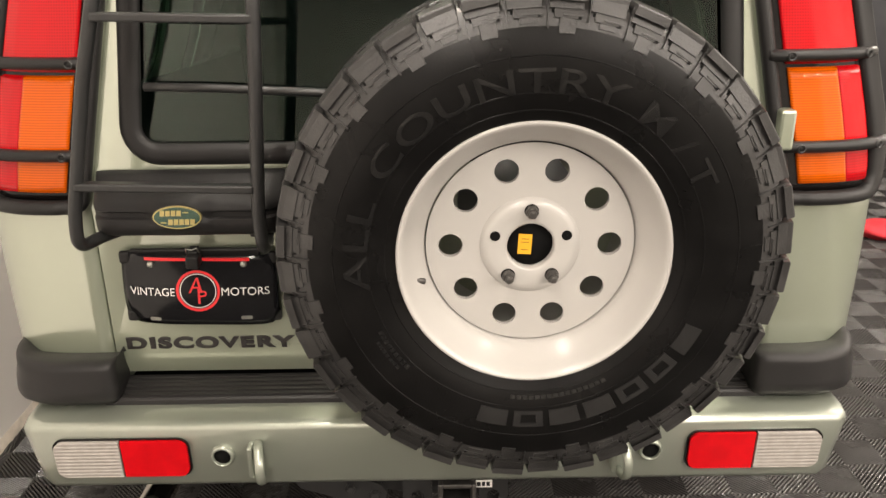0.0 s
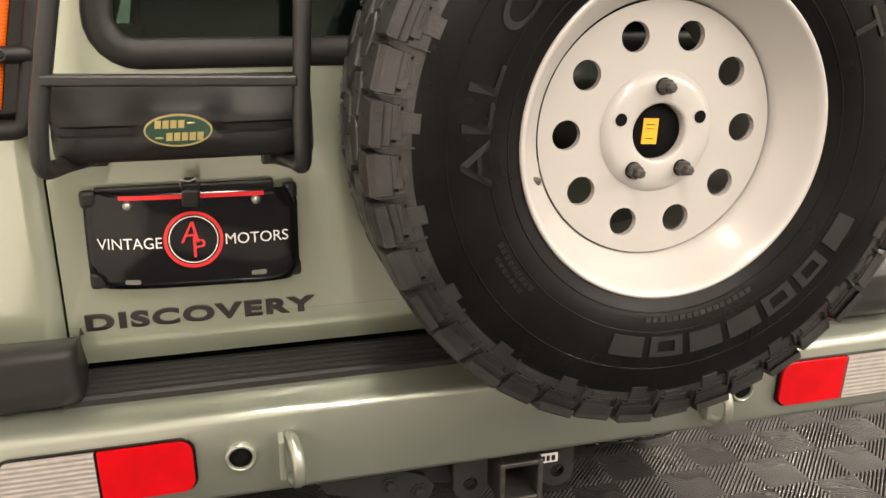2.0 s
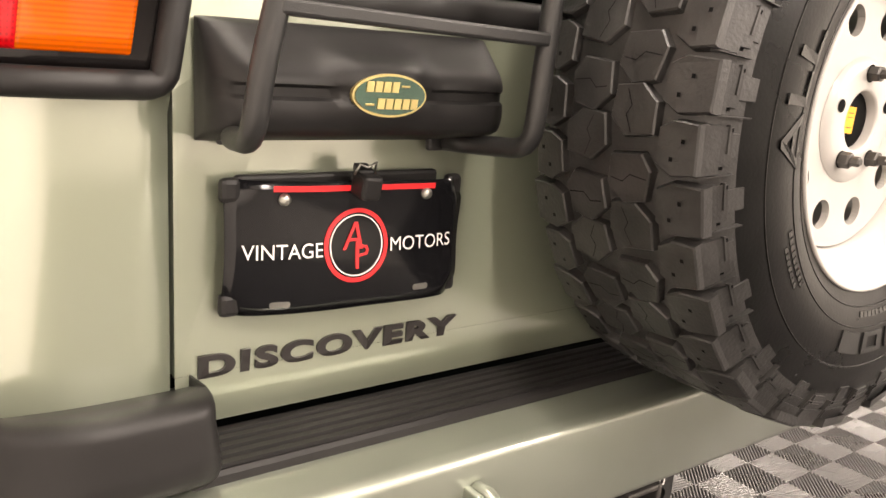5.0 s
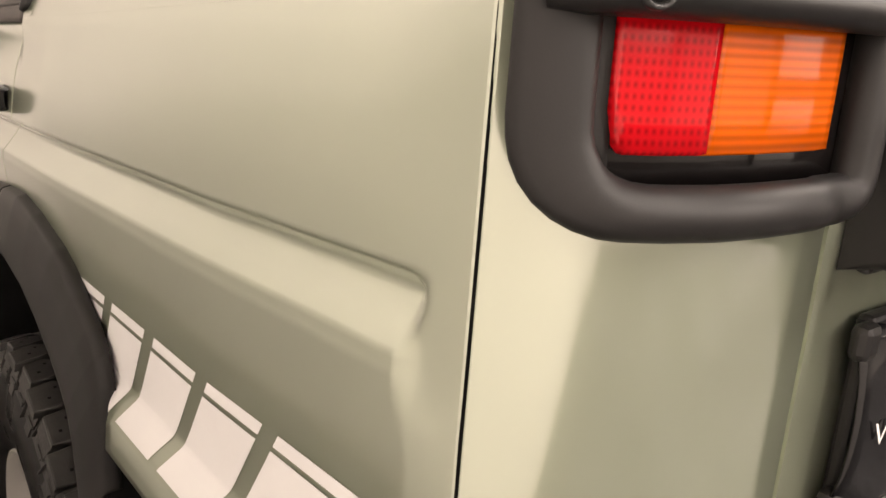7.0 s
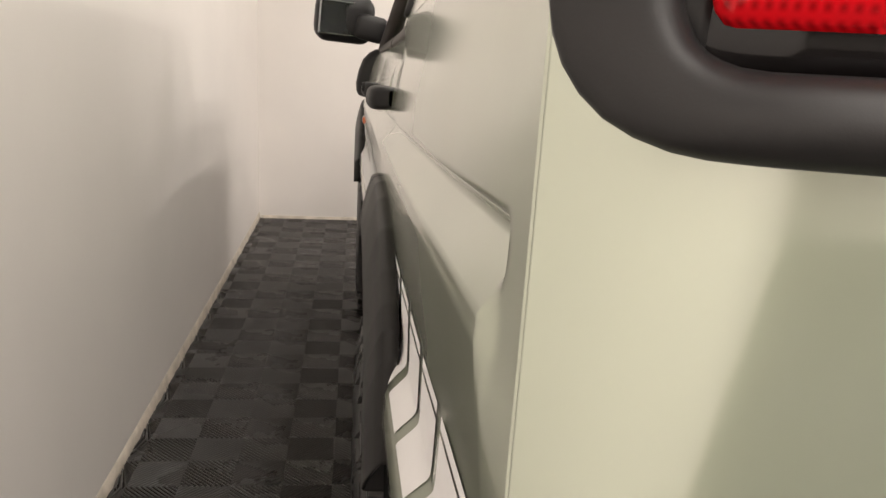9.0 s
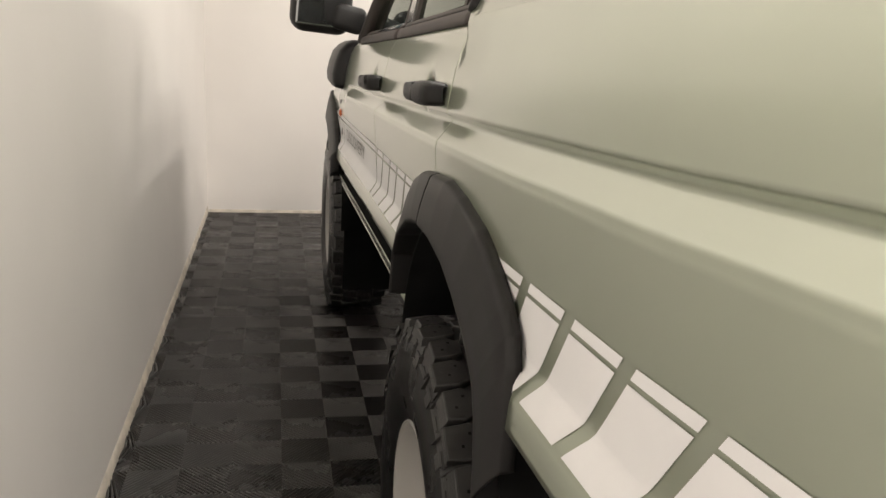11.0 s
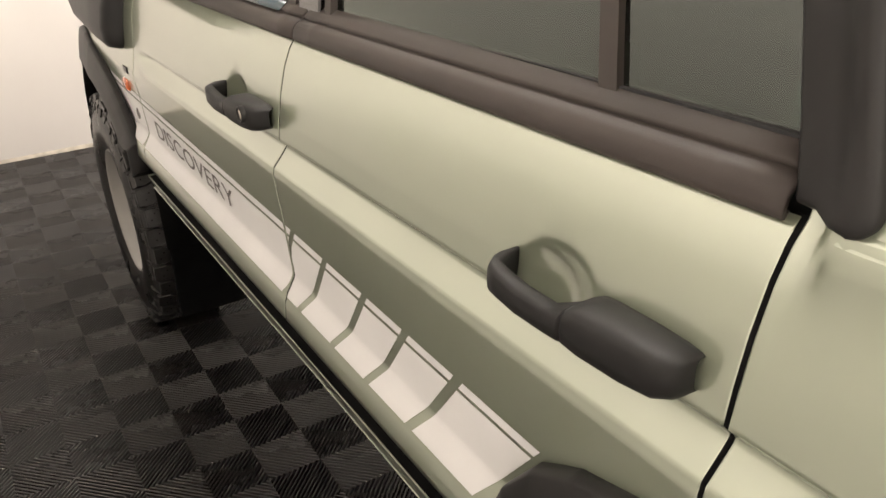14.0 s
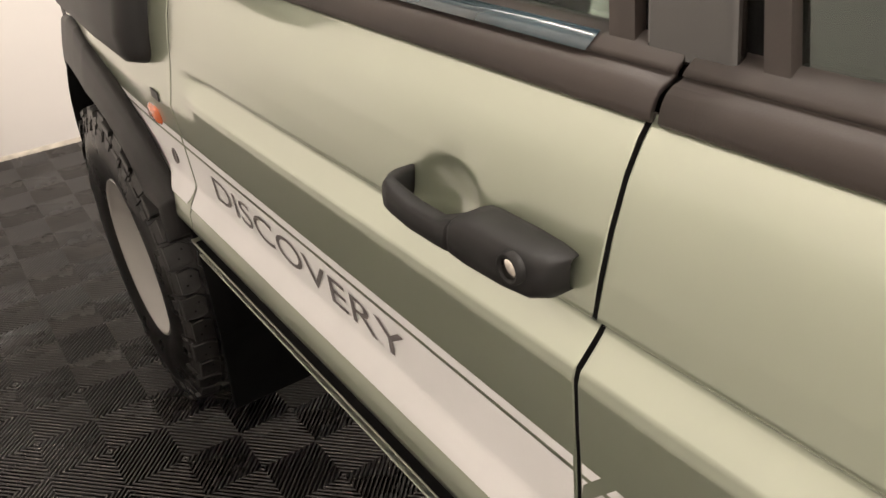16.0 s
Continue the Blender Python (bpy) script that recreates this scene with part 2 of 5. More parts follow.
def rounded(pts, r, steps=5):
    """A polyline with its inner corners rounded."""
    pts = [Vector(p) for p in pts]
    out = [pts[0]]
    for a, b, c in zip(pts, pts[1:], pts[2:]):
        da, dc = (a - b), (c - b)
        k = min(r, da.length * 0.45, dc.length * 0.45)
        p, q = b + da.normalized() * k, b + dc.normalized() * k
        for i in range(steps + 1):
            t = i / steps
            out.append(p * (1 - t) ** 2 + b * 2 * t * (1 - t) + q * t * t)
    return out + [pts[-1]]


def round_rect(w, h, r, n=6):
    """Corner-rounded rectangle about the origin, anticlockwise."""
    out = []
    for cx, cy, a0 in ((w / 2 - r, h / 2 - r, 0), (-w / 2 + r, h / 2 - r, 90), (-w / 2 + r, -h / 2 + r, 180), (w / 2 - r, -h / 2 + r, 270)):
        for i in range(n + 1):
            a = radians(a0 + 90 * i / n)
            out.append((cx + r * math.cos(a), cy + r * math.sin(a)))
    return out


def lathe(profile, seg=64):
    """Verts and faces of a profile of (radius, depth) turned about the y axis."""
    verts, faces = [], []
    n = len(profile)
    for k in range(seg):
        w = 2 * math.pi * k / seg
        for r, d in profile:
            verts.append((r * math.cos(w), d, r * math.sin(w)))
    for k in range(seg):
        j = (k + 1) % seg
        for i in range(n - 1):
            faces.append((k * n + i, k * n + i + 1, j * n + i + 1, j * n + i))
    return verts, faces


def grid(rows):
    """Verts and faces of a grid of points."""
    n, verts, faces = len(rows[0]), [p for row in rows for p in row], []
    for i in range(len(rows) - 1):
        for j in range(n - 1):
            faces.append((i * n + j, (i + 1) * n + j, (i + 1) * n + j + 1, i * n + j + 1))
    return verts, faces


def slab(name, outer, holes, place, depth, mat, parent=None, label="", step=None):
    """A flat plate with holes: outlines in 2D, laid into the world by place(u, v, d), with a thickness."""
    bm = bmesh.new()
    loops = []
    for loop in [outer] + list(holes):
        vs = [bm.verts.new((u, v, 0)) for u, v in loop]
        es = [bm.edges.new((vs[i], vs[(i + 1) % len(vs)])) for i in range(len(vs))]
        loops.append((vs, es))
    bmesh.ops.triangle_fill(bm, use_beauty=True, use_dissolve=False, edges=[e for _, es in loops for e in es])
    front = {v: v.co.copy() for v in bm.verts}
    faces = bm.faces[:]
    back = {v: bm.verts.new((v.co.x, v.co.y, 1)) for v in list(front)}
    for f in faces:
        bm.faces.new([back[v] for v in reversed(f.verts)])
    for vs, _ in loops:
        for i in range(len(vs)):
            a, b = vs[i], vs[(i + 1) % len(vs)]
            bm.faces.new((a, b, back[b], back[a]))
    for v in bm.verts:
        v.co = Vector(place(v.co.x, v.co.y, depth * v.co.z))
    return part(name, bm, mat, parent, label)


def sharp(ob, degrees_):
    """Keep edges crisp where faces meet at more than an angle."""
    bm = bmesh.new()
    bm.from_mesh(ob.data)
    for e in bm.edges:
        e.smooth = e.calc_face_angle(0.0) < radians(degrees_)
    bm.to_mesh(ob.data)
    bm.free()
    return ob


def thick(ob, t, offset=-1):
    md = ob.modifiers.new("thickness", "SOLIDIFY")
    md.thickness, md.offset = t, offset
    return ob


# ---- room ----
WX, WY = -1.62, 5.8
structure = lambda ob: tagged(ob, kind="structure")
structure(box("ground", (WX - 0.2, -7.15, -0.12), (5.6, WY + 0.2, -0.016), TILESHADE))
structure(box("wall_west", (WX - 0.15, -7.15, -0.1), (WX, WY + 0.15, CEIL), WALL))
structure(box("wall_north", (WX, WY, -0.1), (1.25, WY + 0.15, CEIL), WALL))
structure(box("wall_north_dark", (1.25, WY + 0.002, -0.1), (5.6, WY + 0.15, CEIL), DARKWALL))
# south and east walls are unseen, added to close the room and bounce light
structure(box("wall_south", (WX, -7.15, -0.1), (5.6, -7.0, CEIL), BOUNCEWALL))
structure(box("wall_east", (5.45, -7.0, -0.1), (5.6, WY, CEIL), BOUNCEWALL))
structure(box("ceiling", (WX - 0.15, -7.15, CEIL), (5.6, WY + 0.15, CEIL + 0.12), CEILM))


def base_strip(name, a, b, inward, high):
    a, b, n = Vector(a), Vector(b), Vector(inward)
    rows = []
    steps = 90
    for i in range(steps + 1):
        p = a.lerp(b, i / steps)
        w = 0.0012 * noise.noise(p * 3.1) + 0.0006 * noise.noise(p * 11)
        rows.append([p + n * 0.001 + Vector((0, 0, high + w)), p + n * 0.004 + Vector((0, 0, high - 0.004 + w)), p + n * (0.007 + w), p + n * (0.007 + w) + Vector((0, 0, -0.012))])
    v, f = grid(rows)
    return structure(mesh(name, v, f, BASE, smooth=True))


base_strip("baseboard_west", (WX, -6.95, 0), (WX, WY - 0.01, 0), (1, 0, 0), 0.045)
base_strip("baseboard_north", (WX + 0.01, WY, 0), (5.4, WY, 0), (0, -1, 0), 0.02)

for lx, ly in TUBES:
    fx = thing("tube_lamp", lx, ly, CEIL, "white linear ceiling lamp with a glowing tube", "ceiling lamp", "ceiling lamps")
    box("housing", (lx - 0.055, ly - 0.64, CEIL - 0.06), (lx + 0.055, ly + 0.64, CEIL - 0.001), TUBEM, fx, 0.008)

# ---- the vehicle's surface ----
XC = 0.015


def lerp1(x, xs, ys):
    return float(np.interp(x, xs, ys))


RY = [0, 0.1, 0.4, 0.83, 1.2, 1.43, 2.03, 3.2, 4.3]
RLOW = [0.062, 0.056, 0.031, 0.011, 0, -0.007, -0.022, -0.045, -0.065]
RHIGH = [0.062, 0.058, 0.038, 0.016, 0, -0.010, -0.035, -0.076, -0.10]
PZ = [0.70, 0.80, 0.845, 0.862, 0.895, 0.904, 0.912, 0.938, 0.945, 0.96, 1.04, 1.08, 1.112, 1.138, 1.150, 1.172, 1.184, 1.189, 1.197, 1.23, 1.27, 1.31, 1.335, 1.352, 1.40, 1.90]
PW = [0.86, 0.880, 0.893, 0.8965, 0.8940, 0.8905, 0.888, 0.873, 0.8708, 0.8712, 0.8774, 0.8812, 0.8838, 0.8858, 0.8835, 0.8660, 0.8575, 0.8610, 0.868, 0.8635, 0.8555, 0.8435, 0.8315, 0.8185, 0.802, 0.664]
PZS = PZ[:13] + PZ[18:]
PWS = PW[:13] + PW[18:]


def rake(y, z):
    a, b = lerp1(y, RY, RLOW), lerp1(y, RY, RHIGH)
    return lerp1(z, [1.04, 1.19], [a, b])


def half(y, z):
    """Half-width of the body at a length y and a reference height z; the groove fades out at both ends."""
    g = min(1.0, max(0.0, (y - 0.100) / 0.016)) * min(1.0, max(0.0, (2.99 - y) / 0.09))
    w = lerp1(z, PZ, PW) * g + lerp1(z, PZS, PWS) * (1 - g)
    yl = y - 0.38 * max(0.0, min(z, 1.50) - 1.40)
    up = lerp1(z, [1.30, 1.345], [0, 1])
    bulge = lerp1(y, [0, 0.3, 1.0, 1.19], [1, 1, 0.6, 0.15]) * (1 - up) + up * lerp1(yl, [0, 0.3, 1.0, 1.155, 1.165, 1.176, 1.184], [1, 1, 0.86, 0.82, 0.76, 0.40, 0.15])
    w += bulge * lerp1(z, [1.14, 1.24, 1.27, 1.31, 1.335, 1.352, 1.40, 1.90], [0, 0.0135, 0.0165, 0.0225, 0.030, 0.0395, 0.0445, 0.046])
    wide = lerp1(z, [1.21, 1.30], [0.04, 0.11])
    k = min(1.0, max(0.0, (0.065 + wide - y) / wide))
    if k > 0:
        w = w * (1 - k) + k * lerp1(z, [0.95, 1.08, 1.34, 1.40, 1.90], [0.875, 0.877, 0.873, 0.860, 0.710])
    return w - lerp1(y, [0, 0.3, 1.2, 2.1, 3.2, 3.6, 3.9, 4.3], [0.012, 0.010, 0, -0.003, -0.016, -0.012, 0.012, 0.07])


def surf(y, z, off=0.0, side=-1):
    return Vector((XC + side * (half(y, z) + off), y, z + rake(y, z)))


def arch_outline(c, y):
    """Height of the wheel opening over the axle c."""
    d = (y - c) if c < 2 else (y - ARCH2) / STRETCH
    if c < 2:
        pts = [-0.345, -0.33, -0.30, -0.246, -0.16, -0.05, 0.04, 0.15, 0.24, 0.31, 0.37, 0.415, 0.44]
        hs = [0.862, 0.955, 0.98, 1.01, 1.045, 1.073, 1.085, 1.08, 1.07, 1.045, 1.01, 0.955, 0.862]
    else:
        pts = [-0.412, -0.40, -0.365, -0.31, -0.262, -0.195, -0.11, -0.02, 0.06, 0.10, 0.22, 0.31, 0.38, 0.42]
        hs = [0.862, 0.905, 0.932, 0.972, 0.998, 1.024, 1.052, 1.080, 1.096, 1.098, 1.078, 1.035, 0.965, 0.862]
    return lerp1(d, pts, hs)


AX1, AX2 = 1.02, 3.75
HUB1, HUB2, HUBZ = 1.12, 3.73, 0.418
ARCH2, STRETCH = 3.625, 1.242


def low(y):
    z = 0.862
    for c in (AX1, AX2):
        if abs(y - (c if c < 2 else ARCH2)) < (0.45 if c < 2 else 0.56):
            z = max(z, arch_outline(c, y) - 0.018)
    return z


ZROWS = [1.352, 1.343, 1.335, 1.322, 1.31, 1.29, 1.27, 1.25, 1.23, 1.213, 1.202, 1.197, 1.193, 1.189, 1.1845, 1.180, 1.176, 1.172, 1.165, 1.158, 1.153, 1.150, 1.147, 1.144, 1.141, 1.138, 1.134, 1.128, 1.12, 1.112, 1.096, 1.08]
ZLOW = [1.06, 1.04, 1.02, 1.0, 0.98, 0.96, 0.952, 0.947, 0.944, 0.941, 0.938, 0.93, 0.92, 0.912, 0.908, 0.904, 0.90, 0.895, 0.88, 0.87, 0.862]


DENTS = (1.402, 2.271)


def dent(y, z):
    """Depth of the finger recess behind a door handle."""
    for c in DENTS:
        r = ((y - c) / 0.054) ** 2 + ((z - 1.228) / 0.040) ** 2
        if r < 1:
            return 0.016 * (1 - r) ** 1.3
    return 0.0


def panel(name, y0, y1, parent, side=-1, label=""):
    n = max(6, int((y1 - y0) / 0.025))
    ys = [y0 + (y1 - y0) * i / n for i in range(n + 1)]
    if y0 < 0.3:
        ys = sorted(ys + [0.092, 0.098, 0.102, 0.106, 0.11, 0.114, 0.118, 0.124])
    ys = sorted(ys + [y0 + 0.0012, y1 - 0.0012] + ([1.155, 1.160, 1.165, 1.1705, 1.176, 1.180, 1.184] if y1 < 1.2 else []))
    zrows = ZROWS
    for c in DENTS:
        if y0 < c < y1:
            ys = sorted(ys + [c - 0.056 + 0.007 * i for i in range(17)])
            zrows = sorted(ZROWS + [1.187 + 0.0083 * i for i in range(11)], reverse=True)
    rows = []
    top = [1.368, 1.3612, 1.3601] if y1 < 1.2 else []
    for y in ys:
        zl = low(y)
        rows.append([surf(y, z, -dent(y, z) - (0.006 if z > 1.3615 else 0.0), side) for z in top + zrows] + [surf(y, max(z, zl), 0, side) for z in ZLOW])
    if side > 0:
        rows = [r[::-1] for r in rows]
    v, f = grid(rows)
    bm = bmesh.new()
    vs = [bm.verts.new(p) for p in v]
    for q in f:
        bm.faces.new([vs[i] for i in q])
    bmesh.ops.remove_doubles(bm, verts=bm.verts[:], dist=0.0002)
    bmesh.ops.dissolve_degenerate(bm, dist=0.0002, edges=bm.edges[:])
    me = bpy.data.meshes.new(name)
    bm.to_mesh(me)
    bm.free()
    me.materials.append(PAINT)
    me.polygons.foreach_set("use_smooth", [True] * len(me.polygons))
    ob = new(name, me)
    hang(ob, parent)
    if label:
        ob["label"] = label
    return thick(ob, 0.026)


car = thing("off_road_vehicle", XC, 1.8, 0, "lifted sage-green off-road vehicle with white side stripe and spare wheel", "car")

for side in (-1, 1):
    quarter = panel("quarter_panel", 0.0662, 1.1974, car, side, "glossy sage-green rear quarter panel with a pressed groove")
    rdoor = panel("rear_door", 1.2030, 2.0700, car, side, "sage-green rear door with black handle")
    fdoor = panel("front_door", 2.0762, 3.0354, car, side, "sage-green front door with black handle")
    wing = panel("front_wing", 3.042, 4.25, car, side)
    if side < 0:
        QUARTER, RDOOR, FDOOR, WING = quarter, rdoor, fdoor, wing


# seams: near-black strips just under the surface put shade into each gap
for y in (0.064, 1.2, 2.073, 3.038):
    for side in (-1, 1):
        rows = [[surf(y + dy, z, -0.0035, side) for z in ZROWS + [zz for zz in ZLOW if zz >= low(y)]] for dy in ((-0.002, 0.004) if y < 0.1 else (-0.007, 0.007))]
        v, f = grid(rows)
        thick(mesh("seam_shade", v, f, SHADOW, car, smooth=True), 0.004, 0)

# sill under the doors
for side in (-1, 1):
    # near-black strip over the sill's lit top, standing for the gap's shade
    rows = [[Vector((XC + side * (half(y, 0.86) + o), y, z + rake(y, 0.86))) for z, o in ((0.88, -0.045), (0.812, -0.045), (0.8065, -0.040), (0.8035, -0.0165), (0.800, -0.0150))] for y in (1.49, 1.8, 2.4, 3.1)]
    v, f = grid(rows)
    thick(mesh("sill_gap_shade", v, f, SHADOW, car, smooth=True), 0.01)
    rows = []
    for i in range(13):
        y = 1.49 + 1.63 * i / 12
        zz = 0.848 + rake(y, 0.86)
        w = half(y, 0.86)
        rows.append([Vector((XC + side * a, y, zz + b)) for a, b in ((w - 0.06, -0.046), (w - 0.0145, -0.046), (w - 0.0135, -0.0475), (w - 0.0235, -0.084), (w - 0.0225, -0.0855), (w - 0.0265, -0.0915), (w - 0.030, -0.093), (w - 0.2, -0.10))])
    if side > 0:
        rows = [r[::-1] for r in rows]
    v, f = grid(rows)
    thick(sharp(mesh("sill", v, f, PAINT, car, "sage-green sill below the doors", True), 28), 0.01)
# corner panels at the tail
CPATH = [(0.650, 0.0), (0.68, 0.0), (0.715, 0.0005), (0.745, 0.003), (0.772, 0.008), (0.797, 0.016), (0.818, 0.027), (0.834, 0.040), (0.844, 0.052), (0.8505, 0.0615)]


def corner_pt(k, z, side=-1, off=0.0):
    w, y = CPATH[k]
    q = (k / 9) ** 1.5
    lean_in = max(0.0, z - 1.28) * 0.2 * (1 - q) + q * (0.8505 - half(0.067, z - rake(0.067, z)))
    a, b = CPATH[max(k - 1, 0)], CPATH[min(k + 1, 9)]
    t = Vector((b[0] - a[0], b[1] - a[1], 0)).normalized()
    nw, ny = t.y, -t.x
    return Vector((XC + side * (w - lean_in + nw * off), y + ny * off + max(0, z - 1.3) * 0.1 * min(1.0, (9 - k) / 2), z))


for side in (-1, 1):
    zs = [1.86 - 0.02 * i for i in range(46)]
    rows = [[corner_pt(k, z, side) for z in zs] for k in range(9)]
    rows += [[corner_pt(8, z, side).lerp(corner_pt(9, z, side), q) for z in zs] for q in (0.5, 0.92, 1.0)]
    if side > 0:
        rows = [r[::-1] for r in rows]
    v, f = grid(rows)
    thick(mesh("corner_panel", v, f, PAINT, car, "sage-green rear corner panel below the tail lamp", True), 0.02)


# tailgate
def tail_y(z):
    return max(0, z - 1.3) * 0.1 + (0.012 * min(1, (1.005 - z) / 0.02) if z < 1.005 else 0)


def on_tail(u, v, d=0.0):
    return (u, tail_y(v) + d, v)


def seam_x(z):
    return 0.645 - max(0.0, z - 1.3) * 0.2 + (0.004 if z < 1.0 else 0)


TGW = lambda z: seam_x(z)
win = [(XC + u * (1 - 0.16 * (v + 0.1)), 1.60 + v) for u, v in round_rect(1.10, 0.40, 0.055)]
tg = slab("tailgate", [(XC - TGW(1.006), 1.006), (XC + TGW(1.006), 1.006), (XC + TGW(1.3), 1.3), (XC + TGW(1.86), 1.86), (XC - TGW(1.86), 1.86), (XC - TGW(1.3), 1.3)], [win], on_tail, 0.03, PAINT, car, "sage-green tailgate with a dark window")
lip = [[Vector((XC + s * TGW(1.0), yy, zz)) for yy, zz in ((0, 1.0058), (-0.0005, 0.995), (0.0, 0.982), (0.002, 0.966), (0.005, 0.955), (0.008, 0.945))] for s in (-1, -0.5, 0, 0.5, 1)]
v, f = grid(lip)
mesh("tailgate_lip", v, f, PAINT, tg, smooth=True)
tube("window_seal", [Vector(on_tail(u, v, -0.002)) for u, v in win], 0.021, PLASTIC, tg, "black rubber window seal", 10, True, 0.45, None)
slab("window", [(XC + (u - XC) * 0.985, 1.6 + (v - 1.6) * 0.975) for u, v in win], [], lambda u, v, d: on_tail(u, v, 0.006 + d), 0.004, REARGLASS, tg, "dark tinted rear window")
tube("wiper", [Vector(on_tail(x, z, -0.022)) for x, z in ((-0.50, 1.525), (-0.38, 1.522), (-0.2, 1.512), (0.05, 1.50))], 0.008, POWDER, tg, "black rear wiper", 8)
# lower hinge blocks on the far side of the tailgate
for z in (1.03, 1.40):
    box("hinge", (XC + 0.625, -0.03, z), (XC + 0.655, 0.002, z + 0.075), PAINT, tg, 0.006)




# lettering laid on a surface
def word(text, u0, u1, v0, v1, place, mat, parent, bold=0.0, depth=0.0, label=""):
    fc = bpy.data.curves.new("letters", "FONT")
    fc.body, fc.size, fc.offset, fc.extrude, fc.space_character = text, 1.0, bold, 0.5 if depth else 0.0, 1.0 + 3.6 * bold
    tmp = new("letters", fc)
    me = bpy.data.meshes.new_from_object(tmp)
    bpy.data.objects.remove(tmp)
    xs, ys = [q.co.x for q in me.vertices], [q.co.y for q in me.vertices]
    x0, y0 = min(xs), min(ys)
    kx, ky = (u1 - u0) / (max(xs) - x0), (v1 - v0) / (max(ys) - y0)
    for q in me.vertices:
        q.co = place(u0 + (q.co.x - x0) * kx, v0 + (q.co.y - y0) * ky, -(q.co.z + 0.5) * depth)
    me.materials.clear()
    me.materials.append(mat)
    ob = new("lettering", me)
    hang(ob, parent)
    if label:
        ob["label"] = label
    return ob


word("DISCOVERY", -0.606, -0.268, 1.000, 1.027, lambda a, b, d: Vector(on_tail(a, b, d)), BADGED, tg, 0.046, 0.004, "dark raised model lettering")

# handle housing above the plate
HPROF = [(0.002, 1.372), (-0.012, 1.3705), (-0.020, 1.3665), (-0.030, 1.3600), (-0.044, 1.3500), (-0.057, 1.3405), (-0.066, 1.3335), (-0.072, 1.326), (-0.075, 1.319), (-0.0755, 1.315), (-0.0705, 1.3115), (-0.0705, 1.303), (-0.077, 1.2995), (-0.078, 1.292), (-0.0775, 1.283), (-0.074, 1.273), (-0.068, 1.2675), (-0.056, 1.263), (-0.025, 1.257), (0.002, 1.252)]
END = [(0.0, 0.36), (0.0015, 0.50), (0.005, 0.66), (0.011, 0.79), (0.019, 0.885), (0.029, 0.95), (0.040, 0.985), (0.054, 1.0)]
XE = [(-0.609 + a, k) for a, k in END] + [(-0.545 + 0.0055 * i, 1.0) for i in range(41)] + [(-0.260 - a, k) for a, k in END[::-1]]
hs = []
for x, k in XE:
    row = []
    for y, z in HPROF:
        dome = math.exp(-(abs(x + 0.442) / 0.056) ** 4 - (abs(z - 1.311) / 0.036) ** 4)
        y = y * (1 - dome) + dome * min(y, -0.0755) - 0.0125 * dome
        row.append(Vector((x, y * k, 1.31 + (z - 1.31) * (0.97 + 0.03 * k))))
    hs.append(row)
v, f = grid(hs)
bm = bmesh.new()
vs = [bm.verts.new(p) for p in v]
for q in f:
    bm.faces.new([vs[i] for i in q])
bm.faces.new(vs[:len(HPROF)])
bm.faces.new(vs[-len(HPROF):][::-1])
housing = part("handle_housing", bm, PLASTIC, car, "black moulded plastic plate-lamp housing", True)
sharp(housing, 42)


def oval(name, cx, cy, cz, a, b, d, mat, parent, n=40, label=""):
    return slab(name, [(cx + a * math.cos(2 * math.pi * i / n), cz + b * math.sin(2 * math.pi * i / n)) for i in range(n)], [], lambda u, v, t: (u, cy - d + t, v), d, mat, parent, label)


badge = oval("badge", -0.442, -0.084, 1.308, 0.0435, 0.0215, 0.0055, BADGEY, housing, label="green oval badge with gold rim")
oval("badge_field", -0.442, -0.0885, 1.308, 0.041, 0.019, 0.0025, BADGEG, housing)
for x0, n, z in ((-0.4715, 4, 1.3165), (-0.4585, 5, 1.3000)):
    for k in range(n):
        xa = x0 + 0.0098 * k
        slab("badge_bar", [(xa, z - 0.0052), (xa + 0.0078, z - 0.0052), (xa + 0.0092, z + 0.0052), (xa + 0.0014, z + 0.0052)], [], lambda u, v, t: (u, -0.0925 + t, v), 0.0022, BADGEY, housing)
for x0, z in ((-0.4305, 1.3175), (-0.4715, 1.2990)):
    box("badge_bar", (x0, -0.0925, z - 0.0012), (x0 + 0.010, -0.0903, z + 0.0012), BADGEY, housing, 0.0006)

# show plate with its bracket
PM = pose(-0.4375, -0.032, 1.1405, 0, 1.2, 0)
bk = part("plate_bracket", box_bm((0.25, 0.012, 0.15), 0.004, pose(-0.445, -0.006, 1.1435)), PLASTIC, car, "black plate bracket")
wob = lambda u, v: 0.015 * (u / 0.148) ** 2 + 0.002 * math.sin(u * 31 + 1) + 0.003 * math.sin(v * 40 + u * 9)
pr = []
for i in range(25):
    u = -0.148 + 0.296 * i / 24
    row = []
    for j in range(13):
        vv = -0.0715 + 0.143 * j / 12
        uu = u
        if abs(vv) > 0.056 and abs(u) > 0.134:
            uu = math.copysign(0.134 + (abs(u) - 0.134) * (0.9 - 0.75 * (abs(vv) - 0.056) / 0.0155), u)
        bend = 0.012 * max(0.0, (abs(u) - 0.12) / 0.028) * max(0.0, (abs(vv) - 0.045) / 0.0265)
        row.append(PM @ Vector((uu, wob(u, vv) + bend, vv)))
    pr.append(row)
v, f = grid(pr)
plate = mesh("show_plate", v, f, PLATE, car, "glossy black show plate with white words and red ring", True)
thick(plate, 0.002, 1)


def on_plate(u, v, d=0.0):
    return PM @ Vector((u, wob(u, v) - 0.0035 + d, v))


